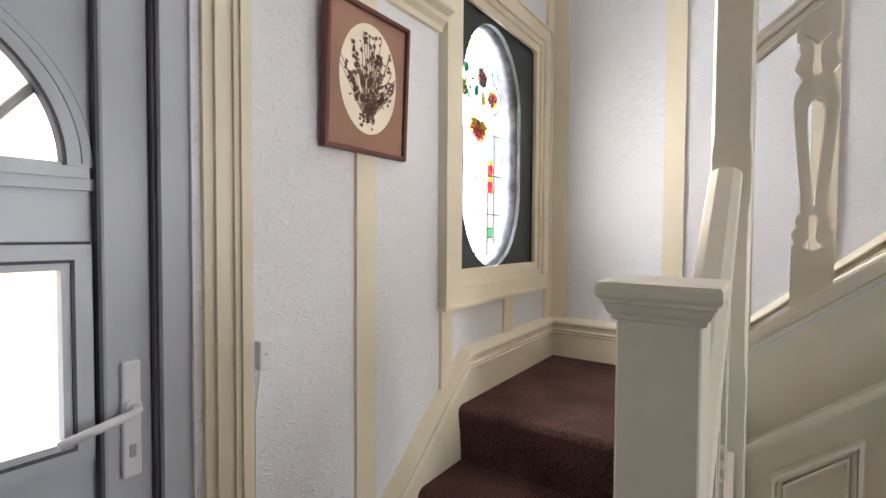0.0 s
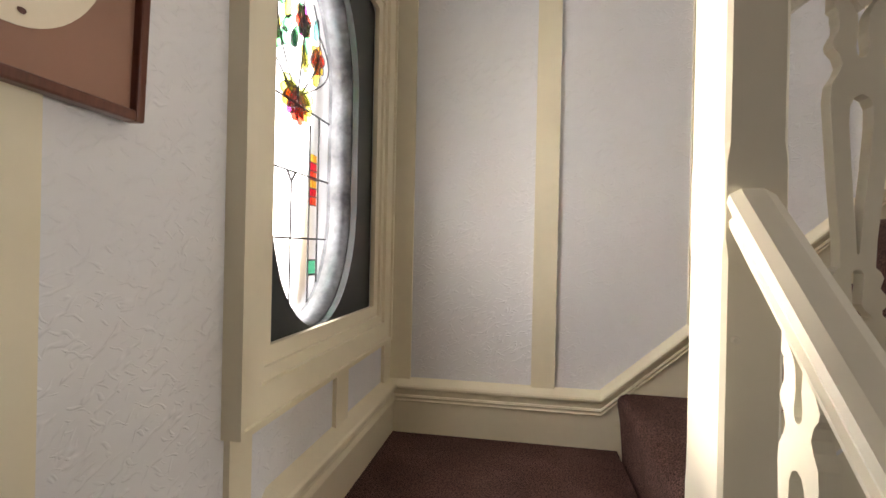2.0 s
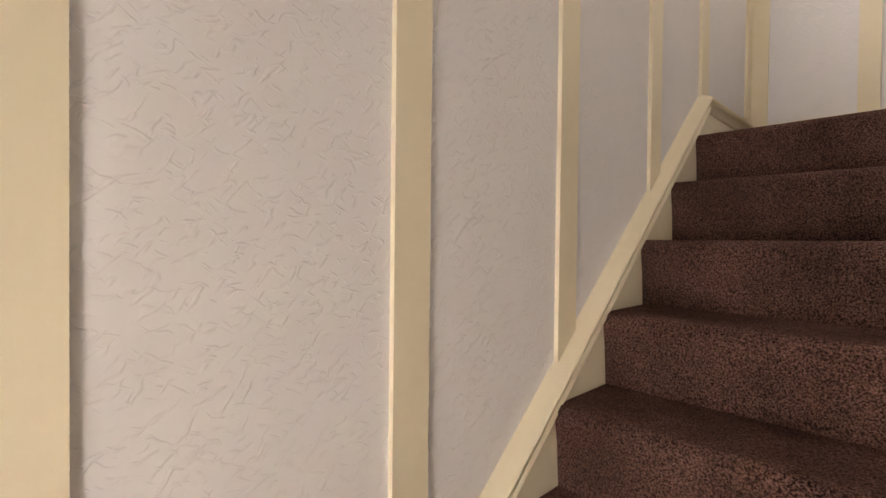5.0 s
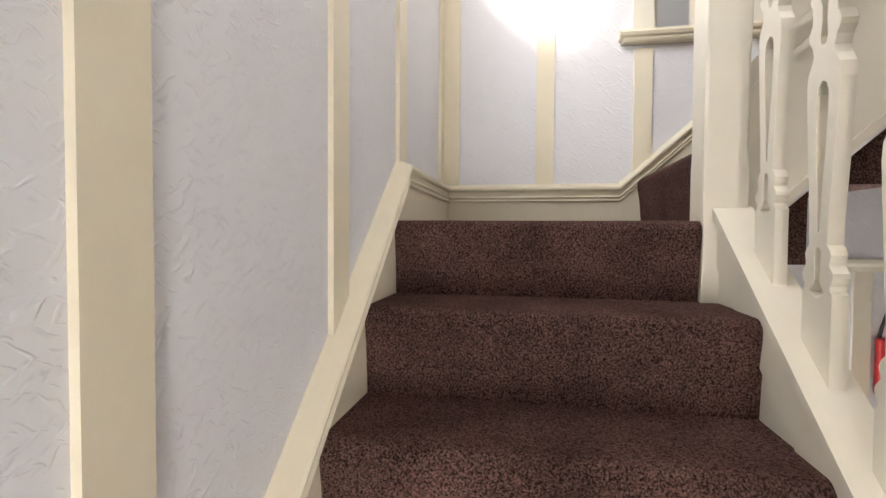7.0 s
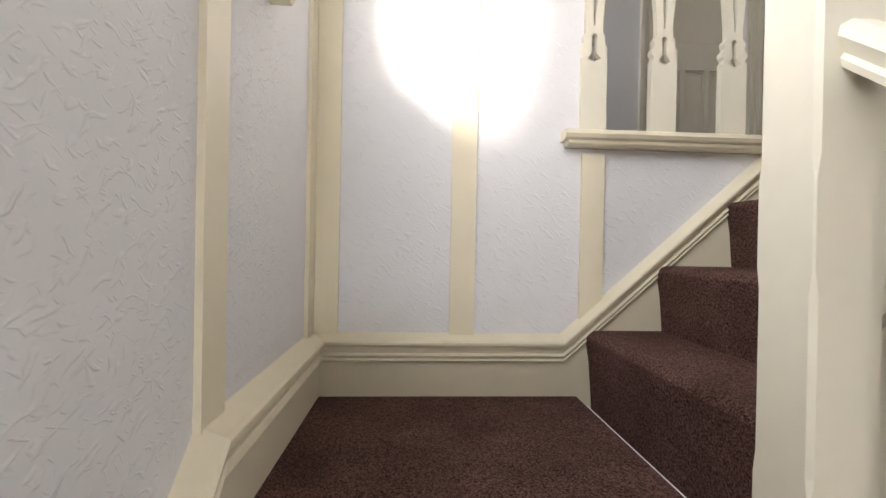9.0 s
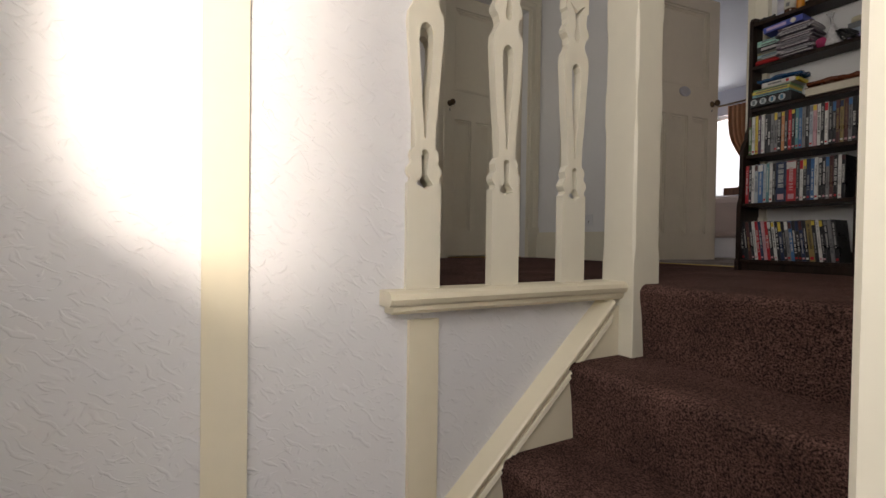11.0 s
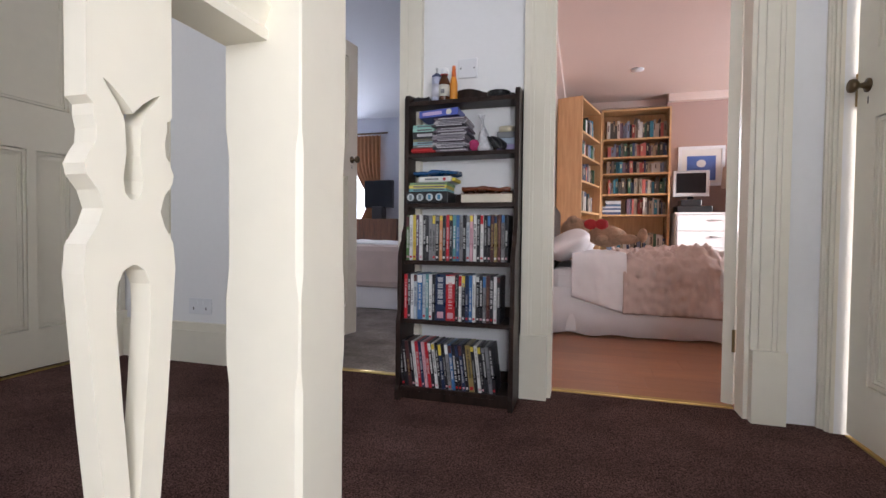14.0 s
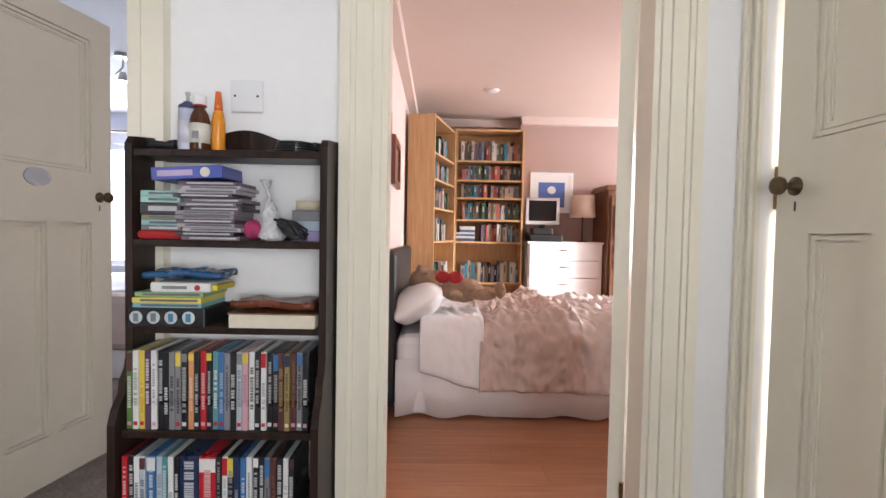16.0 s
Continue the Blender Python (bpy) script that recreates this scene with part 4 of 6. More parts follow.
def arch(r, h0, h1, w):
    bm = bmesh.new()
    n = 36
    pts = [(AY + r * math.cos(math.pi * i / n), AZ + r * math.sin(math.pi * i / n)) for i in range(n + 1)]
    outer = [(AY + (r + w) * math.cos(math.pi * i / n), AZ + (r + w) * math.sin(math.pi * i / n)) for i in range(n + 1)]
    for i in range(n):
        add_prism(bm, [(h0, *pts[i]), (h0, *pts[i + 1]), (h0, *outer[i + 1]), (h0, *outer[i])], (h1 - h0, 0, 0))
    return bm


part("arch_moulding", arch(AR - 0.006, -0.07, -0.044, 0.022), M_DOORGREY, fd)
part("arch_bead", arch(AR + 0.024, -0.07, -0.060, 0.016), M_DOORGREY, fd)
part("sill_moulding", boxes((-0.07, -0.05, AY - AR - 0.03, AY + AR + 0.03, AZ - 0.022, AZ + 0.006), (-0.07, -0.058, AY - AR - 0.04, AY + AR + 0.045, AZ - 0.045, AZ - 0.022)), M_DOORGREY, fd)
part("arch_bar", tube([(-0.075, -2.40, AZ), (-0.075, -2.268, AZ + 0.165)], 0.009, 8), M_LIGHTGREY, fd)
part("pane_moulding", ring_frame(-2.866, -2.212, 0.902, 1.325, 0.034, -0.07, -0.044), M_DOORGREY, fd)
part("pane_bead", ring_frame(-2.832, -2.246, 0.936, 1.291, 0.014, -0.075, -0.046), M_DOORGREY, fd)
for nm, bm in (("pane", box(-0.088, -0.084, -2.87, -2.24, 0.925, 1.30)), ("pane", prism([(-0.088, AY + 0.30 * math.cos(math.pi * i / 24), AZ + 0.30 * math.sin(math.pi * i / 24)) for i in range(25)], (0.004, 0, 0)))):
    part(nm, bm, M_FROST, fd, "bright frosted glass").visible_shadow = False
# grey gasket line, dark enough to carry the mouldings' inner-edge shade too
part("gasket_and_shade", ring_frame(-2.838, -2.240, 0.930, 1.297, 0.006, -0.075, -0.042), M_SEAL, fd)
part("gasket_and_shade", arch(AR - 0.012, -0.075, -0.046, 0.006), M_SEAL, fd)
# thin dark rings: shade along the mouldings' outer edges, put into colour
part("moulding_shade_line", ring_frame(-2.868, -2.206, 0.896, 1.331, 0.005, -0.07, -0.0675), M_SEAL, fd)
part("moulding_shade_line", arch(AR + 0.040, -0.07, -0.0675, 0.004), M_SEAL, fd)
hd = part("handle_plate", box(-0.045, -0.033, -2.168, -2.132, 0.842, 1.085, 0.005), M_UPVC, fd, "white lever handle plate")
part("lever", tube([(-0.033, -2.15, 0.99), (-0.005, -2.15, 0.99), (0.006, -2.162, 0.988), (0.008, -2.19, 0.984), (0.008, -2.285, 0.966)], 0.009, 10), M_UPVC, hd)
part("rose", lathe([(0.016, 0), (0.016, 0.008), (0.012, 0.012)], 16, pose(-0.034, -2.15, 0.99, 0, 90, 0)), M_UPVC, hd)
part("keyhole", boxes((-0.034, -0.031, -2.156, -2.144, 0.885, 0.912)), M_STEEL, hd)



def casing(name, label, axis, face, out, a0, a1, z0, z1, w, mat, sides="lrt", block=0.0):
    """A door casing of stepped mouldings on a wall face. axis x: the wall runs along x at y = face; axis y: along y at x = face. out: +1 or -1, the way the face looks."""
    c = thing(name, label, "door casing", kind="structure")
    steps = [(0.0, 0.22, 0.012), (0.22, 0.32, 0.022), (0.32, 0.62, 0.017), (0.62, 0.74, 0.026), (0.74, 1.0, 0.034)]

    def put(bm, p0, p1, q0, q1, d):
        lo, hi = sorted((face, face + out * d))
        if axis == "x":
            add_box(bm, p0, p1, lo, hi, q0, q1)
        else:
            add_box(bm, lo, hi, p0, p1, q0, q1)
    for s in sides:
        bm = bmesh.new()
        for f0, f1, d in steps:
            u0, u1 = f0 * w, f1 * w
            if s == "l":
                put(bm, a0 - u1, a0 - u0, z0 + block, z1 + u1, d)
            elif s == "r":
                put(bm, a1 + u0, a1 + u1, z0 + block, z1 + u1, d)
            else:
                put(bm, a0 - u0, a1 + u0, z1 + u0, z1 + u1, d)
        part("moulding", bm, mat, c)
        if block and s in "lr":
            bm = bmesh.new()
            p0, p1 = (a0 - w - 0.004, a0) if s == "l" else (a1, a1 + w + 0.004)
            put(bm, p0, p1, z0, z0 + block, 0.042)
            part("plinth_block", bm, mat, c)
    return c


casing("casing_front_door", "cream stepped casing round the front door", "y", 0.0, 1, -3.02, -2.02, 0, 2.12, 0.105, M_CREAM)
casing("casing_bedroom", "ivory stepped casing with plinth blocks round the bedroom doorway", "x", -3.1, 1, 2.65, 3.396, L3, L3 + 2.05, 0.108, M_IVORY, block=0.27)
casing("casing_left_room", "ivory stepped casing with plinth blocks round the second doorway", "x", -3.1, 1, 4.06, 4.876, L3, L3 + 2.05, 0.10, M_IVORY, block=0.27)
casing("casing_west_door", "ivory stepped casing round the ajar door", "y", 2.4, 1, -3.045, -2.24, L3, L3 + 2.04, 0.052, M_IVORY)
casing("casing_far_door", "ivory stepped casing round the far recessed door", "y", 5.75, -1, -2.98, -2.2, L3, L3 + 2.05, 0.11, M_IVORY, block=0.25)
structure("jamb_bedroom", boxes((3.380, 3.396, -3.2, -3.1, L3, L3 + 2.05), (2.65, 2.666, -3.2, -3.1, L3, L3 + 2.05), (2.666, 3.38, -3.2, -3.1, L3 + 2.034, L3 + 2.05)), M_IVORY, "ivory painted door lining", "trim")
structure("jamb_left_room", boxes((4.06, 4.076, -3.2, -3.1, L3, L3 + 2.05), (4.86, 4.876, -3.2, -3.1, L3, L3 + 2.05), (4.076, 4.86, -3.2, -3.1, L3 + 2.034, L3 + 2.05)), M_IVORY, "ivory painted door lining", "trim")
structure("threshold_bedroom", box(2.666, 3.38, -3.245, -3.21, L3 - 0.004, L3 + 0.006, 0.003), M_GOLD, "brass threshold strip at the bedroom doorway", "trim")
structure("threshold_left_room", box(4.076, 4.86, -3.225, -3.19, L3 - 0.004, L3 + 0.006, 0.003), M_GOLD, "brass threshold strip at the second doorway", "trim")
structure("threshold_west", box(2.34, 2.372, -3.03, -2.24, L3 - 0.004, L3 + 0.006, 0.003), M_GOLD, "brass threshold strip under the ajar door", "trim")
structure("threshold_far", box(5.80, 5.835, -2.98, -2.2, L3 - 0.004, L3 + 0.006, 0.003), M_GOLD, "brass threshold strip at the far door", "trim")
structure("baseboard_south", boxes((4.98, 5.75, -3.1, -3.078, L3, L3 + 0.21), (4.98, 5.75, -3.078, -3.07, L3, L3 + 0.17)), M_IVORY, "ivory baseboard of the landing", "baseboard")
structure("baseboard_far", boxes((5.73, 5.75, -2.09, -0.85, L3, L3 + 0.21), (5.722, 5.73, -2.09, -0.85, L3, L3 + 0.17)), M_IVORY, "ivory baseboard of the landing", "baseboard")
structure("batten_landing", boxes((5.4, 5.47, -3.1, -3.088, L3 + 0.21, TOP)), M_IVORY, "ivory batten on the landing wall", "trim")


# ---- panelled interior doors ----
def panel_door(name, label, at, rz, w=0.76, h=2.0, t=0.044, knob_side=1, knob=True, plaque=False, kind=""):
    """Hinge on z axis at x = 0, leaf along +x: one tall panel above three narrow ones."""
    d = thing(name, label, "door", kind=kind)
    d.matrix_basis = pose(*at, 0, 0, rz)
    low, lock0, lock1, top = 0.20, 1.07, 1.29, h - 0.10
    st = 0.105
    gaps = [(st, st + (w - 2 * st) / 3 - 0.03), (st + (w - 2 * st) / 3 + 0.01, st + 2 * (w - 2 * st) / 3 - 0.01), (st + 2 * (w - 2 * st) / 3 + 0.03, w - st)]
    part("stile", boxes((0, st, 0, t, 0.006, h)), M_IVORY, d)
    part("stile", boxes((w - st, w, 0, t, 0.006, h)), M_IVORY, d)
    part("bottom_rail", boxes((st, w - st, 0, t, 0.006, low)), M_IVORY, d)
    part("lock_rail", boxes((st, w - st, 0, t, lock0, lock1)), M_IVORY, d)
    part("top_rail", boxes((st, w - st, 0, t, top, h)), M_IVORY, d)
    for (a, b), (c, e) in zip(gaps, gaps[1:]):
        part("muntin", boxes((b, c, 0, t, low, lock0)), M_IVORY, d)
    for x0, x1, z0, z1 in [(a, b, low, lock0) for a, b in gaps] + [(st, w - st, lock1, top)]:
        pn = part("panel", boxes((x0, x1, t * 0.42, t * 0.58, z0, z1)), M_IVORY, d)
        bm = bmesh.new()
        for y0, y1 in ((0.002, t * 0.42), (t * 0.58, t - 0.002)):
            for e, wide, sink in ((0.004, 0.012, 0.003), (0.019, 0.010, 0.008), (0.029, 0.006, 0.012)):
                m0, m1 = (y0 + sink, y1) if y0 < 0.01 else (y0, y1 - sink)
                loop_frame(bm, [(x0 + e, z0 + e), (x1 - e, z0 + e), (x1 - e, z1 - e), (x0 + e, z1 - e)], wide, m0, m1)
        part("moulding", bm, M_IVORY, pn)
    if knob:
        for s, y in ((-1, 0.0), (1, t)):
            kb = part("knob", lathe([(0.023, 0), (0.023, 0.004), (0.011, 0.008), (0.008, 0.024), (0.012, 0.029), (0.021, 0.037), (0.023, 0.045), (0.020, 0.053), (0.010, 0.057)], 20, pose(w - 0.062, y, 1.185, -90 * s, 0, 0)), M_BRONZE, d, "aged round metal knob")
            part("keyhole", boxes((w - 0.065, w - 0.060, y - 0.001 if s < 0 else y, y if s < 0 else y + 0.001, 1.125, 1.148)), M_BLACK, d)
    if plaque:
        for y0, y1 in ((-0.006, 0.0), (t, t + 0.006)):
            bm = bmesh.new()
            add_prism(bm, [(w * 0.56 + 0.054 * math.cos(2 * math.pi * i / 28), y0, 1.245 + 0.036 * math.sin(2 * math.pi * i / 28)) for i in range(28)], (0, y1 - y0, 0))
            pq = part("plaque", bm, coloured((0.62, 0.64, 0.69), 0.25), d, "oval porcelain name plaque")
            bm = bmesh.new()
            yy = (y0 - 0.001, y0) if y0 < 0 else (y1, y1 + 0.001)
            for k in range(5):
                zc = 1.265 - k * 0.010
                add_box(bm, w * 0.56 - 0.03 + 0.004 * k, w * 0.56 + 0.03 - 0.006 * k, yy[0], yy[1], zc - 0.002, zc + 0.002)
            part("print", bm, M_LIGHTGREY, pq)
    for z in (0.22, 1.75):
        part("hinge", boxes((-0.008, 0.006, -0.004, 0.006, z, z + 0.09)), M_BRASS, d)
    return d


# second bedroom door, opened into its room
panel_door("door_left_room", "open ivory four-panel door with a small oval plaque", (4.868, -3.24, L3 + 0.008), -98, 0.79, 1.965, knob=True, plaque=True, kind="structure")
# west room door, ajar towards the landing
panel_door("door_west", "ivory four-panel door standing ajar against sunlight", (2.312, -2.247, L3 + 0.008), -89.0, 0.782, 2.02, knob=True, plaque=True, kind="structure")
# closed far door
panel_door("door_far", "closed ivory four-panel door in shadow at the landing's end", (5.86, -2.975, L3 + 0.008), 90, 0.77, 2.03, knob=True, kind="structure")
# bedroom door, open flat against the wall inside
panel_door("door_bedroom", "ivory bedroom door standing fully open", (2.668, -3.215, L3 + 0.008), -124, 0.72, 2.0, knob=True, kind="structure")
structure("far_closet_back", box(5.97, 6.0, -3.1, -2.1, L3, TOP), M_PLAIN, "plain wall behind the far door", "wall")
lk = tagged(part("door_latch", box(2.330, 2.372, -3.036, -3.027, L3 + 1.14, L3 + 1.25), M_BRASS), "aged brass rim latch on the ajar door edge", "latch")

# ---- hall wall things ----
pic = thing("framed_picture", "brown wooden framed picture of pressed dark flowers", "picture", at=(0.016, -1.518, 1.808))
pic.matrix_basis = pose(0.014, -1.518, 1.808, 0, 2.2, 0)


def yz_frame(w, h, b, x0, x1):
    return boxes((x0, x1, -w / 2, -w / 2 + b, -h / 2, h / 2, 0.003), (x0, x1, w / 2 - b, w / 2, -h / 2, h / 2, 0.003), (x0, x1, -w / 2 + b, w / 2 - b, -h / 2, -h / 2 + b, 0.003), (x0, x1, -w / 2 + b, w / 2 - b, h / 2 - b, h / 2, 0.003))


part("frame", yz_frame(0.352, 0.432, 0.015, 0.0, 0.026), M_FRAMEWOOD, pic)
part("mount", boxes((0.002, 0.014, -0.165, 0.165, -0.205, 0.205)), M_MOUNT, pic)
ov = part("oval_sheet", prism([(0.0142, 0.122 * math.cos(2 * math.pi * i / 60), 0.008 + 0.163 * math.sin(2 * math.pi * i / 60)) for i in range(60)], (0.0016, 0, 0)), M_OVALCARD, pic)
rng = random.Random(11)
stems, heads = bmesh.new(), bmesh.new()
for i in range(66):
    a = math.radians(rng.uniform(-46, 46))
    ln = rng.uniform(0.09, 0.27) * (1 - 0.35 * abs(a))
    base = (rng.uniform(-0.022, 0.022), -0.115 + rng.uniform(0, 0.03))
    tip = (base[0] + ln * math.sin(a), base[1] + ln * math.cos(a))
    w = 0.0011
    add_prism(stems, [(0.0160, base[0] - w, base[1]), (0.0160, base[0] + w, base[1]), (0.0160, tip[0] + w, tip[1]), (0.0160, tip[0] - w, tip[1])], (0.0006, 0, 0))
    for j in range(4):
        f = 1 - j * 0.2 * rng.random()
        cy, cz = base[0] + (tip[0] - base[0]) * f + rng.uniform(-0.011, 0.011), base[1] + (tip[1] - base[1]) * f + rng.uniform(-0.008, 0.008)
        if (cy / 0.112) ** 2 + ((cz - 0.008) / 0.15) ** 2 > 1:
            continue
        r = rng.uniform(0.0035, 0.0085)
        n = 8
        add_prism(heads, [(0.0165, cy + r * rng.uniform(0.55, 1.1) * math.cos(2 * math.pi * q / n), cz + r * rng.uniform(0.55, 1.1) * math.sin(2 * math.pi * q / n)) for q in range(n)], (0.0008, 0, 0))
for i in range(60):
    cy, cz, r = rng.gauss(0, 0.018), -0.085 + rng.gauss(0, 0.022), rng.uniform(0.004, 0.010)
    add_prism(heads, [(0.0165, cy + r * rng.uniform(0.5, 1.1) * math.cos(2 * math.pi * q / 7), cz + r * rng.uniform(0.5, 1.1) * math.sin(2 * math.pi * q / 7)) for q in range(7)], (0.0009, 0, 0))
part("stems", stems, M_STEM, ov)
part("flower_heads", heads, M_PRESSED, ov)
pg = part("glazing", boxes((0.0178, 0.0186, -0.162, 0.162, -0.202, 0.202)), glass("picture_glass"), pic)
pg.visible_shadow = False

sb = thing("door_sensor", "small white plastic sensor box with a thin cable", "sensor", at=(0, -1.874, 1.048))
part("case", boxes((0, 0.024, -0.018, 0.018, -0.036, 0.036, 0.003)), M_UPVC, sb)
part("button", lathe([(0.003, 0), (0.003, 0.002)], 10, pose(0.024, 0.0, 0.003, 0, 90, 0)), M_LIGHTGREY, sb)
part("cable", tube([(0.006, -0.004, -0.036), (0.005, -0.010, -0.08), (0.005, -0.018, -0.14), (0.005, -0.019, -0.3), (0.005, -0.02, -0.98)], 0.0022, 6), M_UPVC, sb)
pr = thing("plate_rail", "cream moulded plate rail high on the hall wall", "shelf rail", kind="structure")
part("rail", sweep([(0, 0), (0.018, 0), (0.022, 0.02), (0.04, 0.034), (0.044, 0.05), (0.075, 0.06), (0.085, 0.075), (0.085, 0.09), (0, 0.09)], [(0, -1.90, 2.10), (0, -1.117, 2.10)][::1]), M_CREAM, pr)
# ---- landing bookcase and what stands on it ----
bc = thing("bookcase", "narrow dark-stained bookcase full of film cases on the landing", "bookcase", at=(3.755, -3.095, L3))
BW = 0.245  # half width
SIDE = [(0.0, 0.0), (0.215, 0.0), (0.215, 0.045), (0.205, 0.06), (0.205, 0.33), (0.190, 0.36), (0.188, 0.60), (0.175, 0.635), (0.150, 0.665), (0.148, 0.69), (0.128, 0.72), (0.122, 0.75), (0.122, 1.265), (0.108, 1.285), (0.0, 1.30)]
for s in (-1, 1):
    x = s * BW
    part("side_panel", prism([(x, d, z) for d, z in SIDE], (-s * 0.018, 0, 0)), M_DARKWOOD, bc)
SHELVES = ((0.055, 0.195), (0.335, 0.185), (0.580, 0.165), (0.822, 0.120), (1.035, 0.120), (1.255, 0.118))
for z, d in SHELVES:
    part("shelf", boxes((-BW + 0.018, BW - 0.018, 0.004, d, z - 0.018, z, 0.002)), M_DARKWOOD, bc)
    if z < 1.2:
        part("back_rail", boxes((-BW + 0.018, BW - 0.018, 0.0, 0.010, z, z + 0.045)), M_DARKWOOD, bc)
part("plinth", boxes((-BW + 0.018, BW - 0.018, 0.165, 0.18, 0.0, 0.037)), M_DARKWOOD, bc)
CREST = [(-BW, 1.255), (BW, 1.255), (BW, 1.295)] + [(BW - 0.02 - 0.08 * t, 1.285 + 0.012 * math.sin(t * math.pi)) for t in (0.0, 0.25, 0.5, 0.75, 1.0)] + [(0.08 - 0.16 * t, 1.305 + 0.02 * math.sin(t * math.pi)) for t in [i / 10 for i in range(11)]] + [(-BW + 0.10 - 0.08 * t, 1.285 + 0.012 * math.sin(t * math.pi)) for t in (0.0, 0.25, 0.5, 0.75, 1.0)] + [(-BW, 1.295)]
part("crest_board", prism([(x, 0.0, z) for x, z in CREST], (0, 0.012, 0)), M_DARKWOOD, bc)

BX, BY = 3.755, -3.095
K = {"k": (0.02, 0.02, 0.024), "w": (0.72, 0.72, 0.70), "r": (0.50, 0.02, 0.03), "n": (0.02, 0.035, 0.09), "b": (0.05, 0.16, 0.36), "g": (0.22, 0.22, 0.23), "l": (0.45, 0.50, 0.55), "y": (0.72, 0.55, 0.08), "o": (0.62, 0.28, 0.12), "p": (0.62, 0.36, 0.40), "t": (0.10, 0.28, 0.30), "m": (0.10, 0.035, 0.035), "e": (0.10, 0.20, 0.06), "u": (0.10, 0.05, 0.10), "d": (0.30, 0.22, 0.08)}
INK = {"k": "w", "w": "k", "r": "w", "n": "w", "b": "w", "g": "k", "l": "n", "y": "r", "o": "w", "p": "k", "t": "w", "m": "d", "e": "w", "u": "w", "d": "k"}
rng = random.Random(21)


def film_case(x0, w, z, y_front, h, c, lean=0.0):
    """One film case standing on its shelf, spine to the room."""
    d = 0.128 if y_front - BY > 0.135 else y_front - BY - 0.008
    ob = part("film_case", boxes((0.0006, w - 0.0006, -d, 0, 0, h, 0.0016)), coloured(K[c], 0.28))
    ob.matrix_basis = pose(x0 - w if lean <= 0 else x0 - w, y_front, z, 0, lean, 0)
    tagged(ob, {"k": "black film case with a printed spine", "w": "white film case with a printed spine", "r": "red film case with a printed spine"}.get(c, "coloured film case with a printed spine on the shelf"), "film case", "film cases")
    mixing = rng.choice((0.35, 0.5, 0.65, 0.8))
    ink = tuple(mixing * a + (1 - mixing) * b for a, b in zip(K[INK[c]], K[c]))
    bm = bmesh.new()
    z0 = rng.uniform(0.035, 0.07)
    stop, q = min(h - 0.015, z0 + rng.uniform(0.06, 0.12)), rng.uniform(0.16, 0.30) * w
    while z0 < stop:
        ln = rng.uniform(0.003, 0.0065)
        add_box(bm, w / 2 - q, w / 2 + q, 0.0, 0.0005, z0, z0 + ln)
        z0 += ln + (0.0016 if rng.random() < 0.82 else 0.007)
    if rng.random() < 0.45:
        part("spine_band", boxes((0.001, w - 0.001, 0.0, 0.0004, h - rng.uniform(0.02, 0.05), h - 0.004)), coloured(K[rng.choice("kwrnbgym")], 0.35), ob)
    part("spine_title", bm, coloured(ink, 0.4), ob)
    if rng.random() < 0.6:
        part("rating_mark", boxes((w * 0.2, w * 0.8, 0.0, 0.0006, 0.010, 0.010 + w * 0.6)), coloured(rng.choice((K["r"], K["w"], K["p"])), 0.4), ob)
    return ob


def row_of_cases(text, z, y_front, lean=0.0, widths=None):
    x = BX + BW - 0.024
    for i, c in enumerate(text):
        w = (widths or {}).get(i, rng.choice((0.0145, 0.0145, 0.0150, 0.0138)))
        if x - w < BX - BW + 0.024:
            break
        film_case(x, w, z, y_front - rng.uniform(0, 0.006), rng.choice((0.190, 0.190, 0.191, 0.188)), c, lean)
        x -= w


row_of_cases("ewyuwkkggkokrktbgklpwkwkkmdmgkk", L3 + 0.822 - 0.242, BY + 0.158, 0.0)
row_of_cases("rkwlbltwknrkwknbwkkgmkwk", L3 + 0.335, BY + 0.178, 0.0, {4: 0.022, 9: 0.044, 10: 0.040})
row_of_cases("kkmkwrnprkwknkgbkknkdkwkkgk", L3 + 0.055, BY + 0.187, 7.0, {20: 0.022})

# upper shelf: stacked discs, boxed game and loose bits
zs = L3 + 1.035


def stack(label, category, x0, x1, y0, y1, z, sizes, group, skew=0.006):
    for h, c in sizes:
        sx, sy = rng.uniform(-skew, skew), rng.uniform(-skew, skew)
        ob = part(category.replace(" ", "_"), boxes((x0 + sx, x1 + sx, y0 + sy, y1 + sy, z, z + h - 0.0006, 0.001)), coloured(c, 0.35))
        tagged(ob, label, category, group)
        bm = boxes((x0 + sx + 0.008, x1 + sx - 0.02, y1 + sy, y1 + sy + 0.0004, z + h * 0.3, z + h * 0.7))
        part("spine_print", bm, coloured((0.5, 0.48, 0.5) if sum(c) < 0.5 else (0.12, 0.12, 0.14)), ob)
        z += h
    return z


DISC = [(0.16, 0.13, 0.16), (0.05, 0.04, 0.06), (0.30, 0.27, 0.30), (0.09, 0.06, 0.09), (0.42, 0.39, 0.42), (0.035, 0.03, 0.04)]
ztop = stack("plastic disc case lying flat in a stack", "disc case", 3.725, 3.865, BY + 0.01, BY + 0.132, zs, [(0.0102, DISC[(i * 5 + i // 3) % 6]) for i in range(14)], "stacked discs", 0.011)
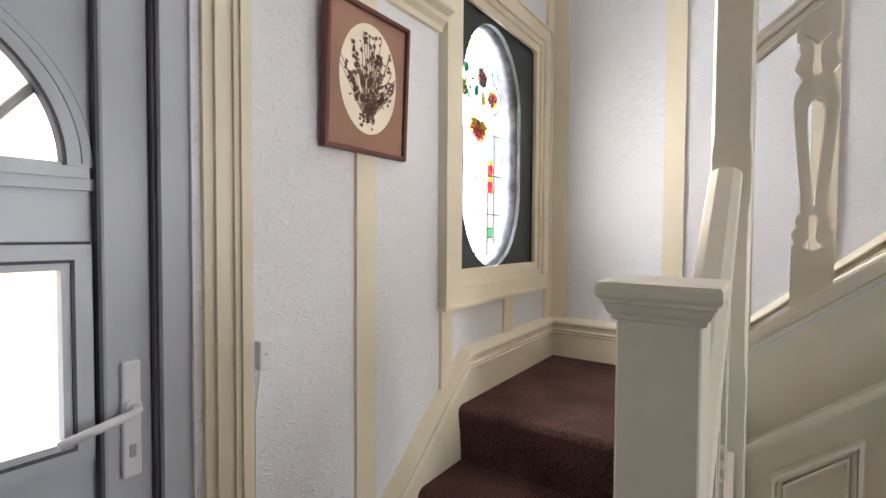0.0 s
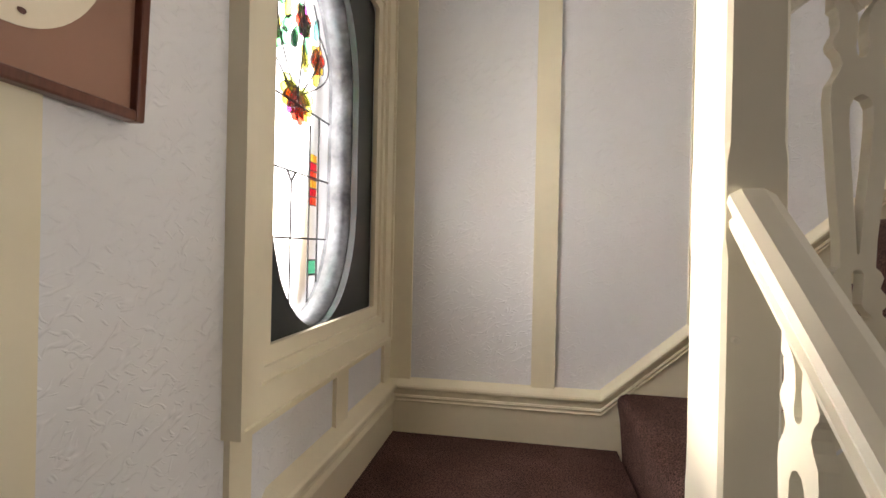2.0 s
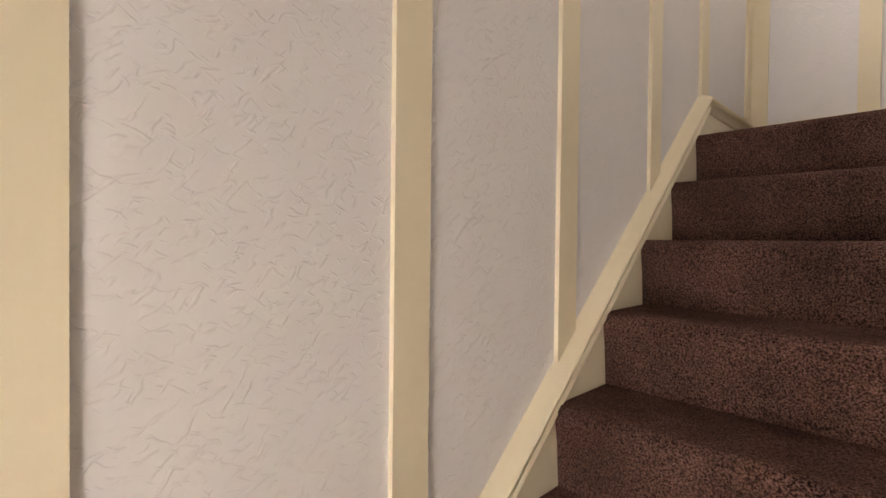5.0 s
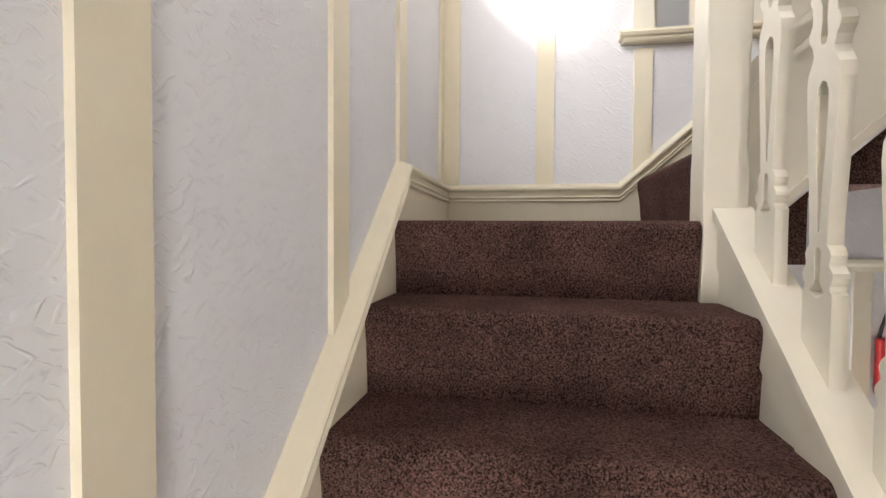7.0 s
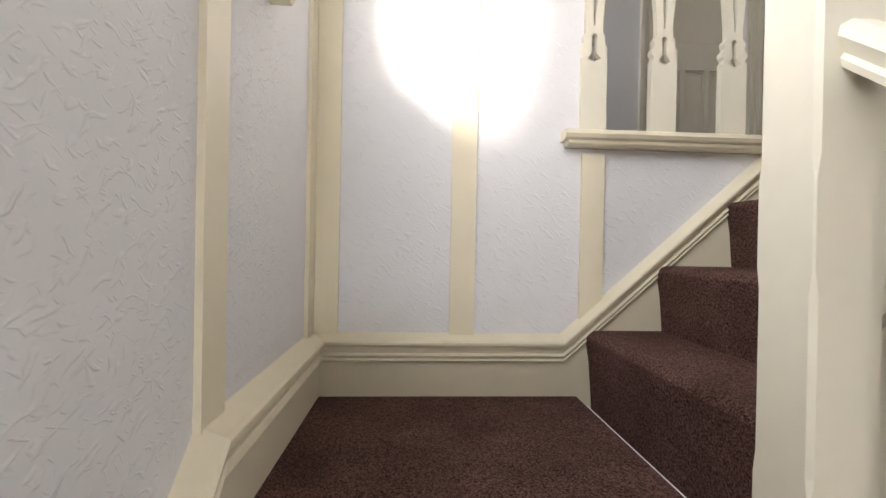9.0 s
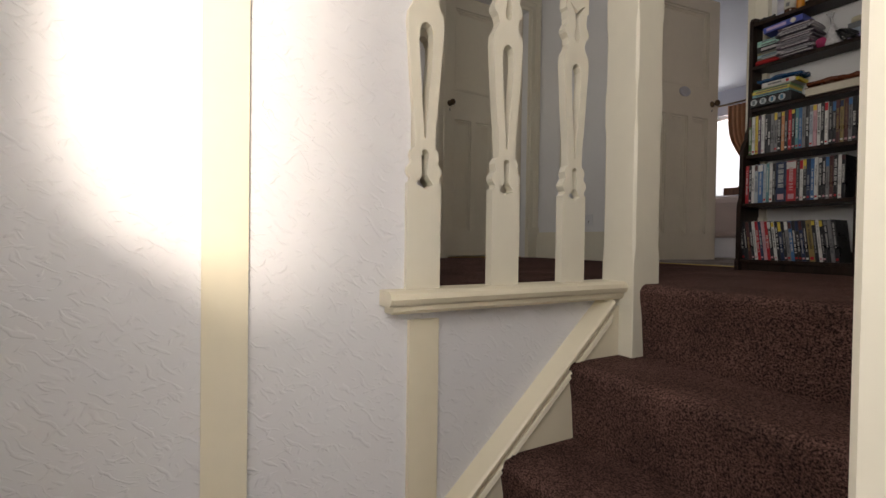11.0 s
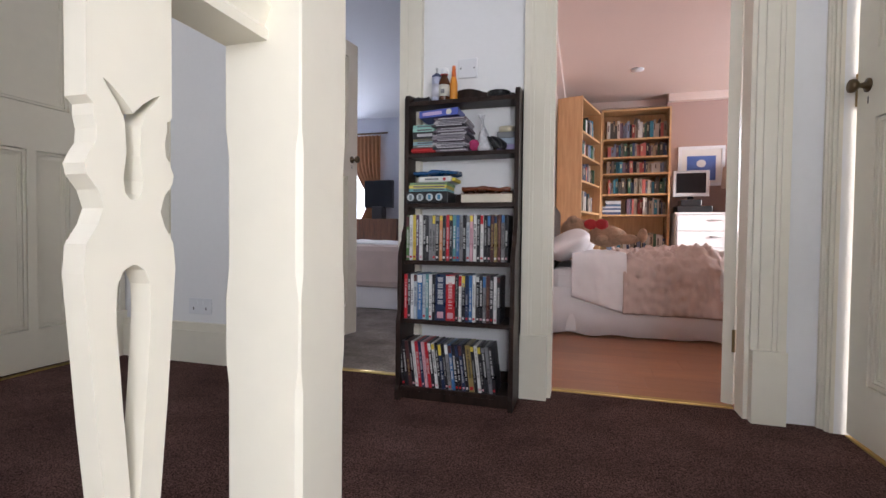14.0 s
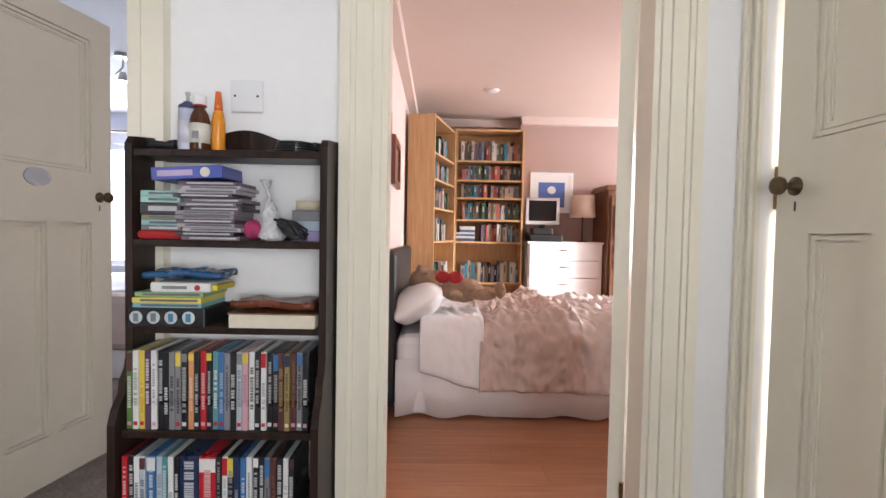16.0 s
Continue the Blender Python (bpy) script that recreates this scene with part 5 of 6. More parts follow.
stack("small tape or disc case lying flat in a stack", "disc case", 3.868, 3.965, BY + 0.02, BY + 0.118, zs + 0.022, [(0.012, (0.16, 0.15, 0.13)), (0.014, (0.25, 0.42, 0.46)), (0.012, (0.22, 0.2, 0.1)), (0.03, (0.015, 0.015, 0.018)), (0.015, (0.35, 0.6, 0.52)), (0.014, (0.28, 0.55, 0.5))], "stacked cases", 0.003)
tagged(part("pouch", boxes((3.855, 3.972, BY + 0.03, BY + 0.124, zs, zs + 0.022, 0.009)), M_RED), "flat red fabric pouch under a stack", "pouch")
gm = tagged(part("game_box", boxes((-0.085, 0.085, -0.06, 0.06, 0, 0.030, 0.002)), coloured((0.07, 0.10, 0.42), 0.35)), "purple-blue boxed game lying on stacked discs", "game box")
gm.matrix_basis = pose(3.845, BY + 0.072, ztop + 0.004, 0, 3.0, 0)
part("title_print", boxes((-0.015, 0.070, 0.06, 0.0604, 0.008, 0.022)), coloured((0.55, 0.42, 0.62)), gm, "pale lettering band")
part("emblem", prism([(-0.045 + 0.012 * math.cos(2 * math.pi * i / 18), 0.0603, 0.015 + 0.012 * math.sin(2 * math.pi * i / 18)) for i in range(18)], (0, 0.0004, 0)), coloured((0.72, 0.68, 0.55)), gm)
bag = lathe([(0.026, 0.0), (0.031, 0.012), (0.027, 0.04), (0.019, 0.07), (0.010, 0.095), (0.006, 0.11), (0.009, 0.13), (0.014, 0.152)], 22)
for v in bag.verts:
    k = v.co.z / 0.152
    v.co += Vector((0.016 * k, 0, 0)) + Vector((noise.noise(v.co * 70), noise.noise(v.co * 70 + Vector((5, 0, 0))), 0)) * 0.008
bg = tagged(part("plastic_bag", bag, material("clear_polythene", (0.72, 0.72, 0.75), 0.18, vary=0.35, scale=60, fine=160, bump=0.8, dist=0.01)), "crumpled clear plastic bag standing on the shelf", "bag")
bg.matrix_basis = pose(3.655, BY + 0.085, zs)
ball = bmesh.new()
bmesh.ops.create_icosphere(ball, subdivisions=3, radius=0.024)
for v in ball.verts:
    v.co *= 1 + 0.12 * noise.noise(v.co * 60)
yb = tagged(part("yarn_ball", ball, coloured((0.45, 0.04, 0.14), 0.8)), "small crimson and white ball of yarn", "yarn")
yb.location = (3.700, BY + 0.095, zs + 0.028)
for i in range(3):
    tagged(part("disc_case", boxes((3.53, 3.605, BY + 0.012, BY + 0.09, zs + 0.001 + i * 0.026, zs + 0.026 + i * 0.026, 0.001)), coloured(((0.28, 0.24, 0.42), (0.30, 0.36, 0.44), (0.16, 0.17, 0.18))[i])), "stacked case with a pale printed edge", "disc case", "stacked cases")
tp = tagged(part("sticky_tape", lathe([(0.030, 0), (0.037, 0), (0.037, 0.024), (0.030, 0.024)], 28), coloured((0.55, 0.50, 0.36), 0.3)), "roll of clear sticky tape on stacked cases", "tape")
tp.location = (3.568, BY + 0.052, zs + 0.079)
pts = [(0.034 * math.cos(i * 0.9) * (1 + 0.2 * math.sin(i * 2.3)), 0.016 * math.sin(i * 1.7), 0.030 + 0.024 * math.sin(i * 0.93 + 0.4)) for i in range(46)]
cb = tagged(part("cable", tube(pts, 0.0032, 6), M_BLACK), "tangled bundle of black cable", "cable")
cb.location = (3.600, BY + 0.108, zs)
# middle shelf
zm = L3 + 0.822
bd = tagged(part("ring_binder", boxes((3.80, 3.985, BY + 0.012, BY + 0.135, zm, zm + 0.048, 0.003)), M_BLACK), "black boxed set lying flat with four round badges", "box set")
for i in range(4):
    b2 = part("badge", lathe([(0.0155, 0), (0.0155, 0.0012), (0.012, 0.0014)], 22, pose(3.965 - i * 0.042, BY + 0.135, zm + 0.024, -90, 0, 0)), coloured((0.55, 0.60, 0.62), 0.3), bd, "round silver badge")
    part("badge_mark", boxes((3.965 - i * 0.042 - 0.006, 3.965 - i * 0.042 + 0.006, BY + 0.1364, BY + 0.137, zm + 0.014, zm + 0.034)), coloured((0.05, 0.20, 0.32) if i > 1 else (0.16, 0.20, 0.22)), b2)
z2 = stack("thin bright booklet in a flat stack", "booklet", 3.80, 3.965, BY + 0.01, BY + 0.138, zm + 0.048, [(0.012, (0.2, 0.45, 0.5)), (0.014, (0.75, 0.62, 0.12)), (0.012, (0.25, 0.42, 0.2))], "stacked booklets", 0.008)
tw = tagged(part("tissue_pack", boxes((3.785, 3.93, BY + 0.02, BY + 0.14, z2, z2 + 0.024, 0.006)), coloured((0.75, 0.75, 0.74))), "white and yellow printed tissue pack", "packet")
part("yellow_end", boxes((3.772, 3.786, BY + 0.03, BY + 0.13, z2 + 0.003, z2 + 0.018, 0.003)), coloured((0.75, 0.60, 0.04)), tw)
part("red_dot", prism([(3.815 + 0.007 * math.cos(2 * math.pi * i / 14), BY + 0.1401, z2 + 0.012 + 0.007 * math.sin(2 * math.pi * i / 14)) for i in range(14)], (0, 0.0005, 0)), coloured(K["r"]), tw)
part("print", boxes((3.84, 3.90, BY + 0.1401, BY + 0.1406, z2 + 0.008, z2 + 0.016)), coloured(K["g"]), tw)


def crumple(nx, ny, sx, sy, amp, seed, thick=0.006, lift=0.0):
    bm = bmesh.new()
    grid = []
    for i in range(nx + 1):
        for j in range(ny + 1):
            u, v = i / nx, j / ny
            z = lift + amp * noise.noise(Vector((u * 3.1 + seed, v * 2.7, seed))) + amp * 0.5 * noise.noise(Vector((u * 8 + seed, v * 7, 3.1)))
            grid.append(bm.verts.new(((u - 0.5) * sx, (v - 0.5) * sy, z)))
    for i in range(nx):
        for j in range(ny):
            a = i * (ny + 1) + j
            bm.faces.new((grid[a], grid[a + ny + 1], grid[a + ny + 2], grid[a + 1])).smooth = True
    ext = bmesh.ops.extrude_face_region(bm, geom=bm.faces[:])
    for v in (g for g in ext["geom"] if isinstance(g, bmesh.types.BMVert)):
        v.co.z += thick
    return bm


bb = tagged(part("packet", crumple(16, 8, 0.19, 0.10, 0.012, 2.0, 0.012, 0.010), coloured((0.02, 0.09, 0.22), 0.25)), "crumpled shiny dark blue packet", "packet")
bb.location = (3.862, BY + 0.075, z2 + 0.026)
pb = tagged(part("paperback", boxes((3.535, 3.745, BY + 0.012, BY + 0.13, zm, zm + 0.034, 0.002)), M_PAPER), "thick book lying flat with its pages outwards", "book")
part("cover", boxes((3.533, 3.748, BY + 0.010, BY + 0.132, zm + 0.034, zm + 0.037)), coloured((0.20, 0.10, 0.05)), pb)
bp2 = tagged(part("packet", crumple(14, 8, 0.20, 0.10, 0.008, 6.0, 0.016, 0.006), coloured((0.16, 0.045, 0.02), 0.25)), "glossy brown packet lying on a book", "packet")
bp2.location = (3.645, BY + 0.07, zm + 0.040)
# top
zt = L3 + 1.255
can = thing("spray_can", "pale lilac aerosol can with a dark rim", "aerosol can", at=(3.872, BY + 0.075, zt))
part("body", lathe([(0.022, 0), (0.0225, 0.004), (0.0225, 0.10), (0.020, 0.108)], 24), coloured((0.50, 0.52, 0.66), 0.3), can)
part("collar", lathe([(0.0215, 0.106), (0.021, 0.114), (0.012, 0.120), (0.010, 0.124)], 24), coloured((0.06, 0.08, 0.16), 0.3), can)
part("nozzle", lathe([(0.004, 0.122), (0.004, 0.140), (0.006, 0.141), (0.006, 0.148)], 12), M_LIGHTGREY, can)
part("label_band", lathe([(0.0228, 0.02), (0.0228, 0.075)], 24), coloured((0.64, 0.64, 0.72), 0.35), can)
mb = thing("medicine_bottle", "brown glass bottle with a white cap and label", "bottle", at=(3.835, BY + 0.088, zt))
part("body", lathe([(0.022, 0), (0.0235, 0.004), (0.0235, 0.075), (0.020, 0.09), (0.012, 0.104), (0.012, 0.118)], 24), material("amber_glass", (0.09, 0.03, 0.012), 0.08, bump=0), mb)
part("cap", lathe([(0.0155, 0.112), (0.016, 0.114), (0.016, 0.134), (0.014, 0.137)], 24), M_UPVC, mb)
part("label", lathe([(0.0238, 0.018), (0.0238, 0.066)], 24), coloured((0.70, 0.68, 0.60), 0.5), mb)
part("band", lathe([(0.0158, 0.110), (0.0162, 0.113)], 24), coloured(K["r"]), mb)
part("print", boxes((-0.008, 0.008, 0.0232, 0.0245, 0.028, 0.046)), coloured(K["g"]), mb)
ob_ = thing("orange_bottle", "slim orange plastic bottle with a pointed cap", "bottle", at=(3.798, BY + 0.07, zt))
part("body", lathe([(0.014, 0), (0.0165, 0.003), (0.0165, 0.075), (0.013, 0.098), (0.009, 0.106)], 20), coloured((0.80, 0.30, 0.02), 0.35), ob_)
part("cap", lathe([(0.0098, 0.104), (0.0098, 0.118), (0.0075, 0.140), (0.007, 0.152)], 20), coloured((0.78, 0.16, 0.02), 0.35), ob_)
cdx = thing("coiled_strap", "flat coil of shiny black strap on the bookcase top", "strap", at=(3.605, BY + 0.062, zt))
for i in range(4):
    part("coil", lathe([(0.052 - i * 0.003, i * 0.007), (0.058 - i * 0.003, i * 0.007), (0.058 - i * 0.003, i * 0.007 + 0.0065), (0.052 - i * 0.003, i * 0.007 + 0.0065)], 36), M_SCREEN, cdx)
lump = tagged(part("black_mouse", crumple(10, 8, 0.07, 0.05, 0.006, 9.0, 0.018, 0.0), M_BLACK), "small rounded black gadget at the shelf end", "gadget")
lump.location = (3.938, BY + 0.06, zt + 0.006)

# plates and sockets on the walls
sw1 = thing("blank_plate", "white plastic double wall plate with two screws", "wall plate", at=(3.755, -3.1, 4.747))
part("plate", boxes((-0.043, 0.043, 0, 0.009, -0.043, 0.043, 0.004)), M_UPVC, sw1)
for s in (-1, 1):
    part("screw", lathe([(0.0032, 0), (0.0032, 0.001)], 10, pose(s * 0.030, 0.009, 0.0, -90, 0, 0)), M_BLACK, sw1)
sk2 = thing("wall_socket", "white double wall socket above the baseboard", "socket", at=(5.20, -3.1, 3.628))
part("plate", boxes((-0.073, 0.073, 0, 0.010, -0.043, 0.043, 0.004)), M_UPVC, sk2)
for s in (-1, 1):
    part("rocker", boxes((s * 0.018 - 0.006, s * 0.018 + 0.006, 0.010, 0.014, 0.008, 0.026)), M_UPVC, sk2)
    part("pin_slot", boxes((s * 0.04 - 0.003, s * 0.04 + 0.003, 0.009, 0.0105, -0.02, -0.006)), M_BLACK, sk2)
hp = thing("wall_picture", "thin dark framed print high above the bookcase", "picture", at=(3.75, -3.1, 5.22))
part("frame", boxes((-0.08, 0.08, 0, 0.012, -0.06, -0.05), (-0.08, 0.08, 0, 0.012, 0.05, 0.06), (-0.08, -0.07, 0, 0.012, -0.05, 0.05), (0.07, 0.08, 0, 0.012, -0.05, 0.05)), M_BLACK, hp)
part("print", boxes((-0.07, 0.07, 0, 0.006, -0.05, 0.05)), M_WHITECARD, hp)

# ---- bedroom ----
fl = thing("laminate_floor", "orange-brown laminate boards in the bedroom", "floor", kind="structure")
rng = random.Random(5)
board_mesh = {}
y = -3.2
r = 0
while y > -7.7:
    x = -1.1 - rng.uniform(0, 1.1)
    while x < 3.57:
        x0, x1 = max(x, -0.95), min(x + 1.22, 3.57)
        if x1 - x0 > 0.03:
            part("board", boxes((x0 + 0.0008, x1 - 0.0008, max(y - 0.19, -7.7), y - 0.0012, L3 - 0.014, L3 - 0.002)), M_LAMINATE, fl)
        x += 1.22
    y -= 0.19
structure("cornice_bedroom", boxes((-0.95, 2.3, -7.35, -7.27, TOP - 0.09, TOP), (2.3, 3.57, -7.55, -7.47, TOP - 0.09, TOP), (3.49, 3.57, -7.47, -3.2, TOP - 0.09, TOP)), M_PINKCEIL, "pale cornice round the bedroom ceiling", "trim")
bwn = thing("window_bedroom", "white-framed bedroom window", "window", kind="structure")
part("window_frame", boxes((-1.06, -1.0, -6.6, -6.54, 3.95, 5.35), (-1.06, -1.0, -5.56, -5.5, 3.95, 5.35), (-1.06, -1.0, -6.54, -5.56, 3.95, 4.01), (-1.06, -1.0, -6.54, -5.56, 5.29, 5.35)), M_UPVC, bwn)

bed = thing("bed", "bed with black headboard, white valance and rumpled pink duvet", "bed", at=(0, 0, L3))
HX, FX, BY0, BY1 = 3.47, 1.50, -4.50, -5.95
part("base", boxes((FX, HX, BY1, BY0, 0.02, 0.30, 0.01)), M_SHEET, bed)
part("mattress", boxes((FX, HX, BY1, BY0, 0.28, 0.47, 0.05)), M_SHEET, bed)
part("headboard", boxes((3.475, 3.545, BY1 - 0.03, BY0 + 0.02, 0.05, 0.95, 0.03)), M_BLACKLEATHER, bed, "padded black headboard")


def valance(n=120):
    bm = bmesh.new()
    a, b = [], []
    for i in range(n + 1):
        x = FX + (HX - FX) * i / n
        for lst, z, amp in ((a, 0.335, 0.006), (b, 0.006 + 0.012 * (0.5 + 0.5 * math.sin(i * 0.35)), 0.028)):
            lst.append(bm.verts.new((x, BY0 + 0.016 + amp * (0.6 * math.sin(i * 0.27) + 1.3 * noise.noise(Vector((i * 0.11, z, 0)))), z)))
    for i in range(n):
        bm.faces.new((a[i], a[i + 1], b[i + 1], b[i])).smooth = True
    ext = bmesh.ops.extrude_face_region(bm, geom=bm.faces[:])
    for v in (g for g in ext["geom"] if isinstance(g, bmesh.types.BMVert)):
        v.co.y -= 0.005
    return bm


part("valance", valance(), M_SHEET, bed, "white gathered valance")


def duvet(x0, x1, seed, edge0, edge1, nx=90, ny=70, raise_=0.0, rough_=1.0):
    """A rumpled cover: over the top and hanging down the near side; its lower edge runs from edge0 (at x0) to edge1."""
    bm = bmesh.new()
    grid = []
    top = 0.515 + raise_
    for i in range(nx + 1):
        u = i / nx
        x = x0 + (x1 - x0) * u
        drop = edge0 + (edge1 - edge0) * u
        row = []
        hang = top - drop
        total = hang + 1.42
        for j in range(ny + 1):
            s = total * j / ny
            folds = 0.030 * noise.noise(Vector((x * 4.2 + seed, s * 2.2, seed))) + 0.022 * (0.5 - abs(noise.noise(Vector((x * 8 + seed, s * 4.5, 1.7))))) + 0.010 * noise.noise(Vector((x * 27, s * 20, seed)))
            folds = folds * rough_ + 0.024 * (rough_ - 0.6) * (0.35 - abs(noise.noise(Vector((x * 7 + s * 6, s * 8 - x * 5, seed + 3)))))
            if s < hang - 0.09:
                p = Vector((x, BY0 + 0.065 + folds * 0.8 + 0.012 * math.sin(x * 23 + seed) * (1 - s / hang), drop + s))
            elif s < hang + 0.09:
                a = (s - hang + 0.09) / 0.18 * math.pi / 2
                p = Vector((x, BY0 + 0.065 - 0.11 * (1 - math.cos(a)) + folds * (0.9 - 0.5 * a), top - 0.075 + 0.11 * math.sin(a) + folds * 0.7))
            else:
                q = s - hang - 0.09
                p = Vector((x, BY0 + 0.065 - 0.11 - q, top + 0.035 + folds * 1.5 - 0.02 * q))
            row.append(bm.verts.new(p))
        grid.append(row)
    for a, b in zip(grid, grid[1:]):
        for j in range(ny):
            bm.faces.new((a[j], b[j], b[j + 1], a[j + 1])).smooth = True
    ext = bmesh.ops.extrude_face_region(bm, geom=bm.faces[:])
    for v in (g for g in ext["geom"] if isinstance(g, bmesh.types.BMVert)):
        v.co += Vector((0, -0.012, -0.012))
    return bm


part("duvet", duvet(2.40, 2.995, 2.0, 0.180, 0.185, 90, 110, rough_=2.1), M_PINKSHEET, bed, "dusty pink satin duvet")
part("duvet_foot", duvet(FX - 0.04, 2.412, 2.0, 0.19, 0.180, 80, 90, 0.002, rough_=1.8), M_PALEPINK, bed, "paler pink and cream striped duvet end")
part("duvet_turnback", duvet(2.972, 3.33, 5.5, 0.185, 0.285, 36, 70, 0.032, 0.8), M_SHEET, bed, "white turned-back duvet end")


def pillow(cx, cy, cz, sx, sy, sz, mat, label, rx=0, ry=0):
    bm = bmesh.new()
    bmesh.ops.create_icosphere(bm, subdivisions=4, radius=1)
    for v in bm.verts:
        x, y, z = v.co
        f = lambda t: math.copysign(abs(t) ** 0.55, t)
        n = 0.08 * noise.noise(Vector((x * 2.2 + cx * 3, y * 2.2, z * 2)))
        v.co = Vector((f(x) * sx, f(y) * sy, (z * (1 - 0.45 * (x * x + y * y)) + n) * sz))
    for f_ in bm.faces:
        f_.smooth = True
    ob = part("pillow", bm, mat)
    ob.matrix_basis = pose(cx, cy, cz, rx, ry, 0)
    return tagged(ob, label, "pillow", "pillows")


pillow(3.36, -4.78, L3 + 0.63, 0.17, 0.34, 0.10, M_SHEET, "white pillow with a pink panel at the bed head", 0, 28)
pillow(3.33, -5.48, L3 + 0.60, 0.19, 0.33, 0.085, M_SHEET, "white pillow at the bed head", 0, 16)

# plush bear: one plain mesh
bear = bmesh.new()
for c, rr, s in (((0.0, 0, 0.10), 0.095, (1.5, 1.0, 0.85)), ((0.235, 0, 0.155), 0.092, (1.15, 1.0, 0.95)), ((0.255, 0.075, 0.225), 0.030, (1, 1, 1)), ((0.265, -0.07, 0.225), 0.030, (1, 1, 1)), ((-0.13, 0.085, 0.08), 0.045, (1.9, 0.9, 0.8)), ((-0.15, -0.085, 0.08), 0.045, (1.9, 0.9, 0.8)), ((0.05, 0.12, 0.08), 0.035, (1.2, 1.9, 0.9)), ((-0.235, 0.09, 0.11), 0.042, (0.8, 1, 1.2)), ((0.17, 0.03, 0.20), 0.035, (1, 1, 0.8))):
    tmp = bmesh.new()
    bmesh.ops.create_icosphere(tmp, subdivisions=3, radius=rr, matrix=Matrix.Translation(c) @ Matrix.Diagonal((*s, 1)))
    for v in tmp.verts:
        v.co += v.normal * 0.006 * noise.noise(v.co * 70)
    me_ = bpy.data.meshes.new("tmp")
    tmp.to_mesh(me_)
    bear.from_mesh(me_)
    tmp.free()
    bpy.data.meshes.remove(me_)
for f in bear.faces:
    f.smooth = True
bo = tagged(part("teddy", bear, M_TEDDY), "light brown plush toy lying on the duvet", "soft toy")
bo.matrix_basis = pose(3.08, -4.86, L3 + 0.595, 0, 0, 4)
bow = bmesh.new()
for s in (-1, 1):
    bmesh.ops.create_icosphere(bow, subdivisions=2, radius=0.045, matrix=Matrix.Translation((s * 0.04, 0, 0.02)) @ Matrix.Diagonal((1.1, 0.6, 0.9, 1)))
bw2 = tagged(part("red_bow", bow, M_RED), "red ribbon bow round the plush toy's neck", "bow")
bw2.matrix_basis = pose(3.165, -4.765, L3 + 0.765, 0, 0, 0)


def shelf_unit(label, at, rz, w, d, h, shelves, mat=None):
    mat = mat or M_PINE
    u = thing("shelf_unit", label, "bookcase", "bedroom bookcases")
    u.matrix_basis = pose(*at, 0, 0, rz)
    for x in (0, w - 0.02):
        part("side_panel", boxes((x, x + 0.02, 0, d, 0, h)), mat, u)
    part("back_panel", boxes((0.02, w - 0.02, 0, 0.006, 0, h)), mat, u)
    for z in shelves:
        part("shelf", boxes((0.02, w - 0.02, 0.006, d - 0.01, z - 0.02, z)), mat, u)
    return u


BOOKS = [(0.28, 0.05, 0.04), (0.03, 0.06, 0.14), (0.62, 0.60, 0.56), (0.05, 0.12, 0.07), (0.10, 0.09, 0.08), (0.42, 0.33, 0.22), (0.04, 0.20, 0.28), (0.55, 0.50, 0.44), (0.16, 0.10, 0.14), (0.20, 0.24, 0.34), (0.02, 0.02, 0.025), (0.46, 0.12, 0.10), (0.30, 0.26, 0.20)]


def fill(m, x0, x1, z, room, depth, seed, palette=BOOKS, flat=False, part_full=1.0):
    """Books on one shelf, in the unit's own axes: m places them."""
    q = random.Random(seed)
    x = x0
    k = 0
    if flat:
        zz = z
        while zz < z + room * 0.72:
            h = q.uniform(0.012, 0.03)
            w = q.uniform(0.16, 0.24)
            ob = part("book", boxes((x0 + 0.01, x0 + 0.01 + w, 0.02, depth - q.uniform(0.0, 0.03), zz, zz + h - 0.0006)), coloured(q.choice(palette), 0.5))
            ob.matrix_basis = m
            tagged(ob, "book lying flat in a stack on the shelf", "book", "stacked books")
            zz += h
        return
    end = x0 + (x1 - x0) * part_full
    while x < end - 0.03:
        w = q.uniform(0.016, 0.042)
        h = min(room - 0.02, q.uniform(0.62, 0.93) * room)
        d = depth - q.uniform(0.0, 0.035)
        c = palette[(k + q.randrange(3)) % len(palette)]
        ob = part("book", boxes((x, x + w - 0.001, 0.02, d, z, z + h, 0.0018)), coloured(c, 0.5))
        ob.matrix_basis = m
        tagged(ob, "upright book among others on a bedroom shelf", "book", "shelved books")
        if k % 2 == 0:
            part("spine_title", boxes((x + w * 0.3, x + w * 0.7, d, d + 0.0006, z + h * 0.45, z + h * 0.8)), coloured((0.62, 0.55, 0.38) if sum(c) < 0.7 else (0.12, 0.08, 0.07)), ob)
        x += w
        k += 1


ZB = [0.06, 0.505, 0.97, 1.22, 1.467, 1.665, 1.882, 2.23]
mB = pose(2.29, -7.40, L3)
shelf_unit("tall pale oak bookcase packed with books against the mauve wall", (2.29, -7.40, L3), 0, 0.77, 0.29, 2.23, ZB)
for i, (z, zn) in enumerate(zip(ZB, ZB[1:])):
    room = zn - z - 0.02
    fill(mB, 0.03, 0.74, z, min(room, 0.27), 0.22, 40 + i, BOOKS if i % 2 else BOOKS[::-1], part_full=0.95 if i != 2 else 0.62)
    if i == 2:
        fill(mB, 0.52, 0.74, z, 0.2, 0.22, 90, [(0.10, 0.18, 0.32), (0.5, 0.52, 0.55), (0.06, 0.09, 0.2)], flat=True)
ZA = [0.06, 0.52, 0.98, 1.308, 1.587, 1.839, 2.19]
mA = pose(3.32, -7.172, L3, 0, 0, 74.5)
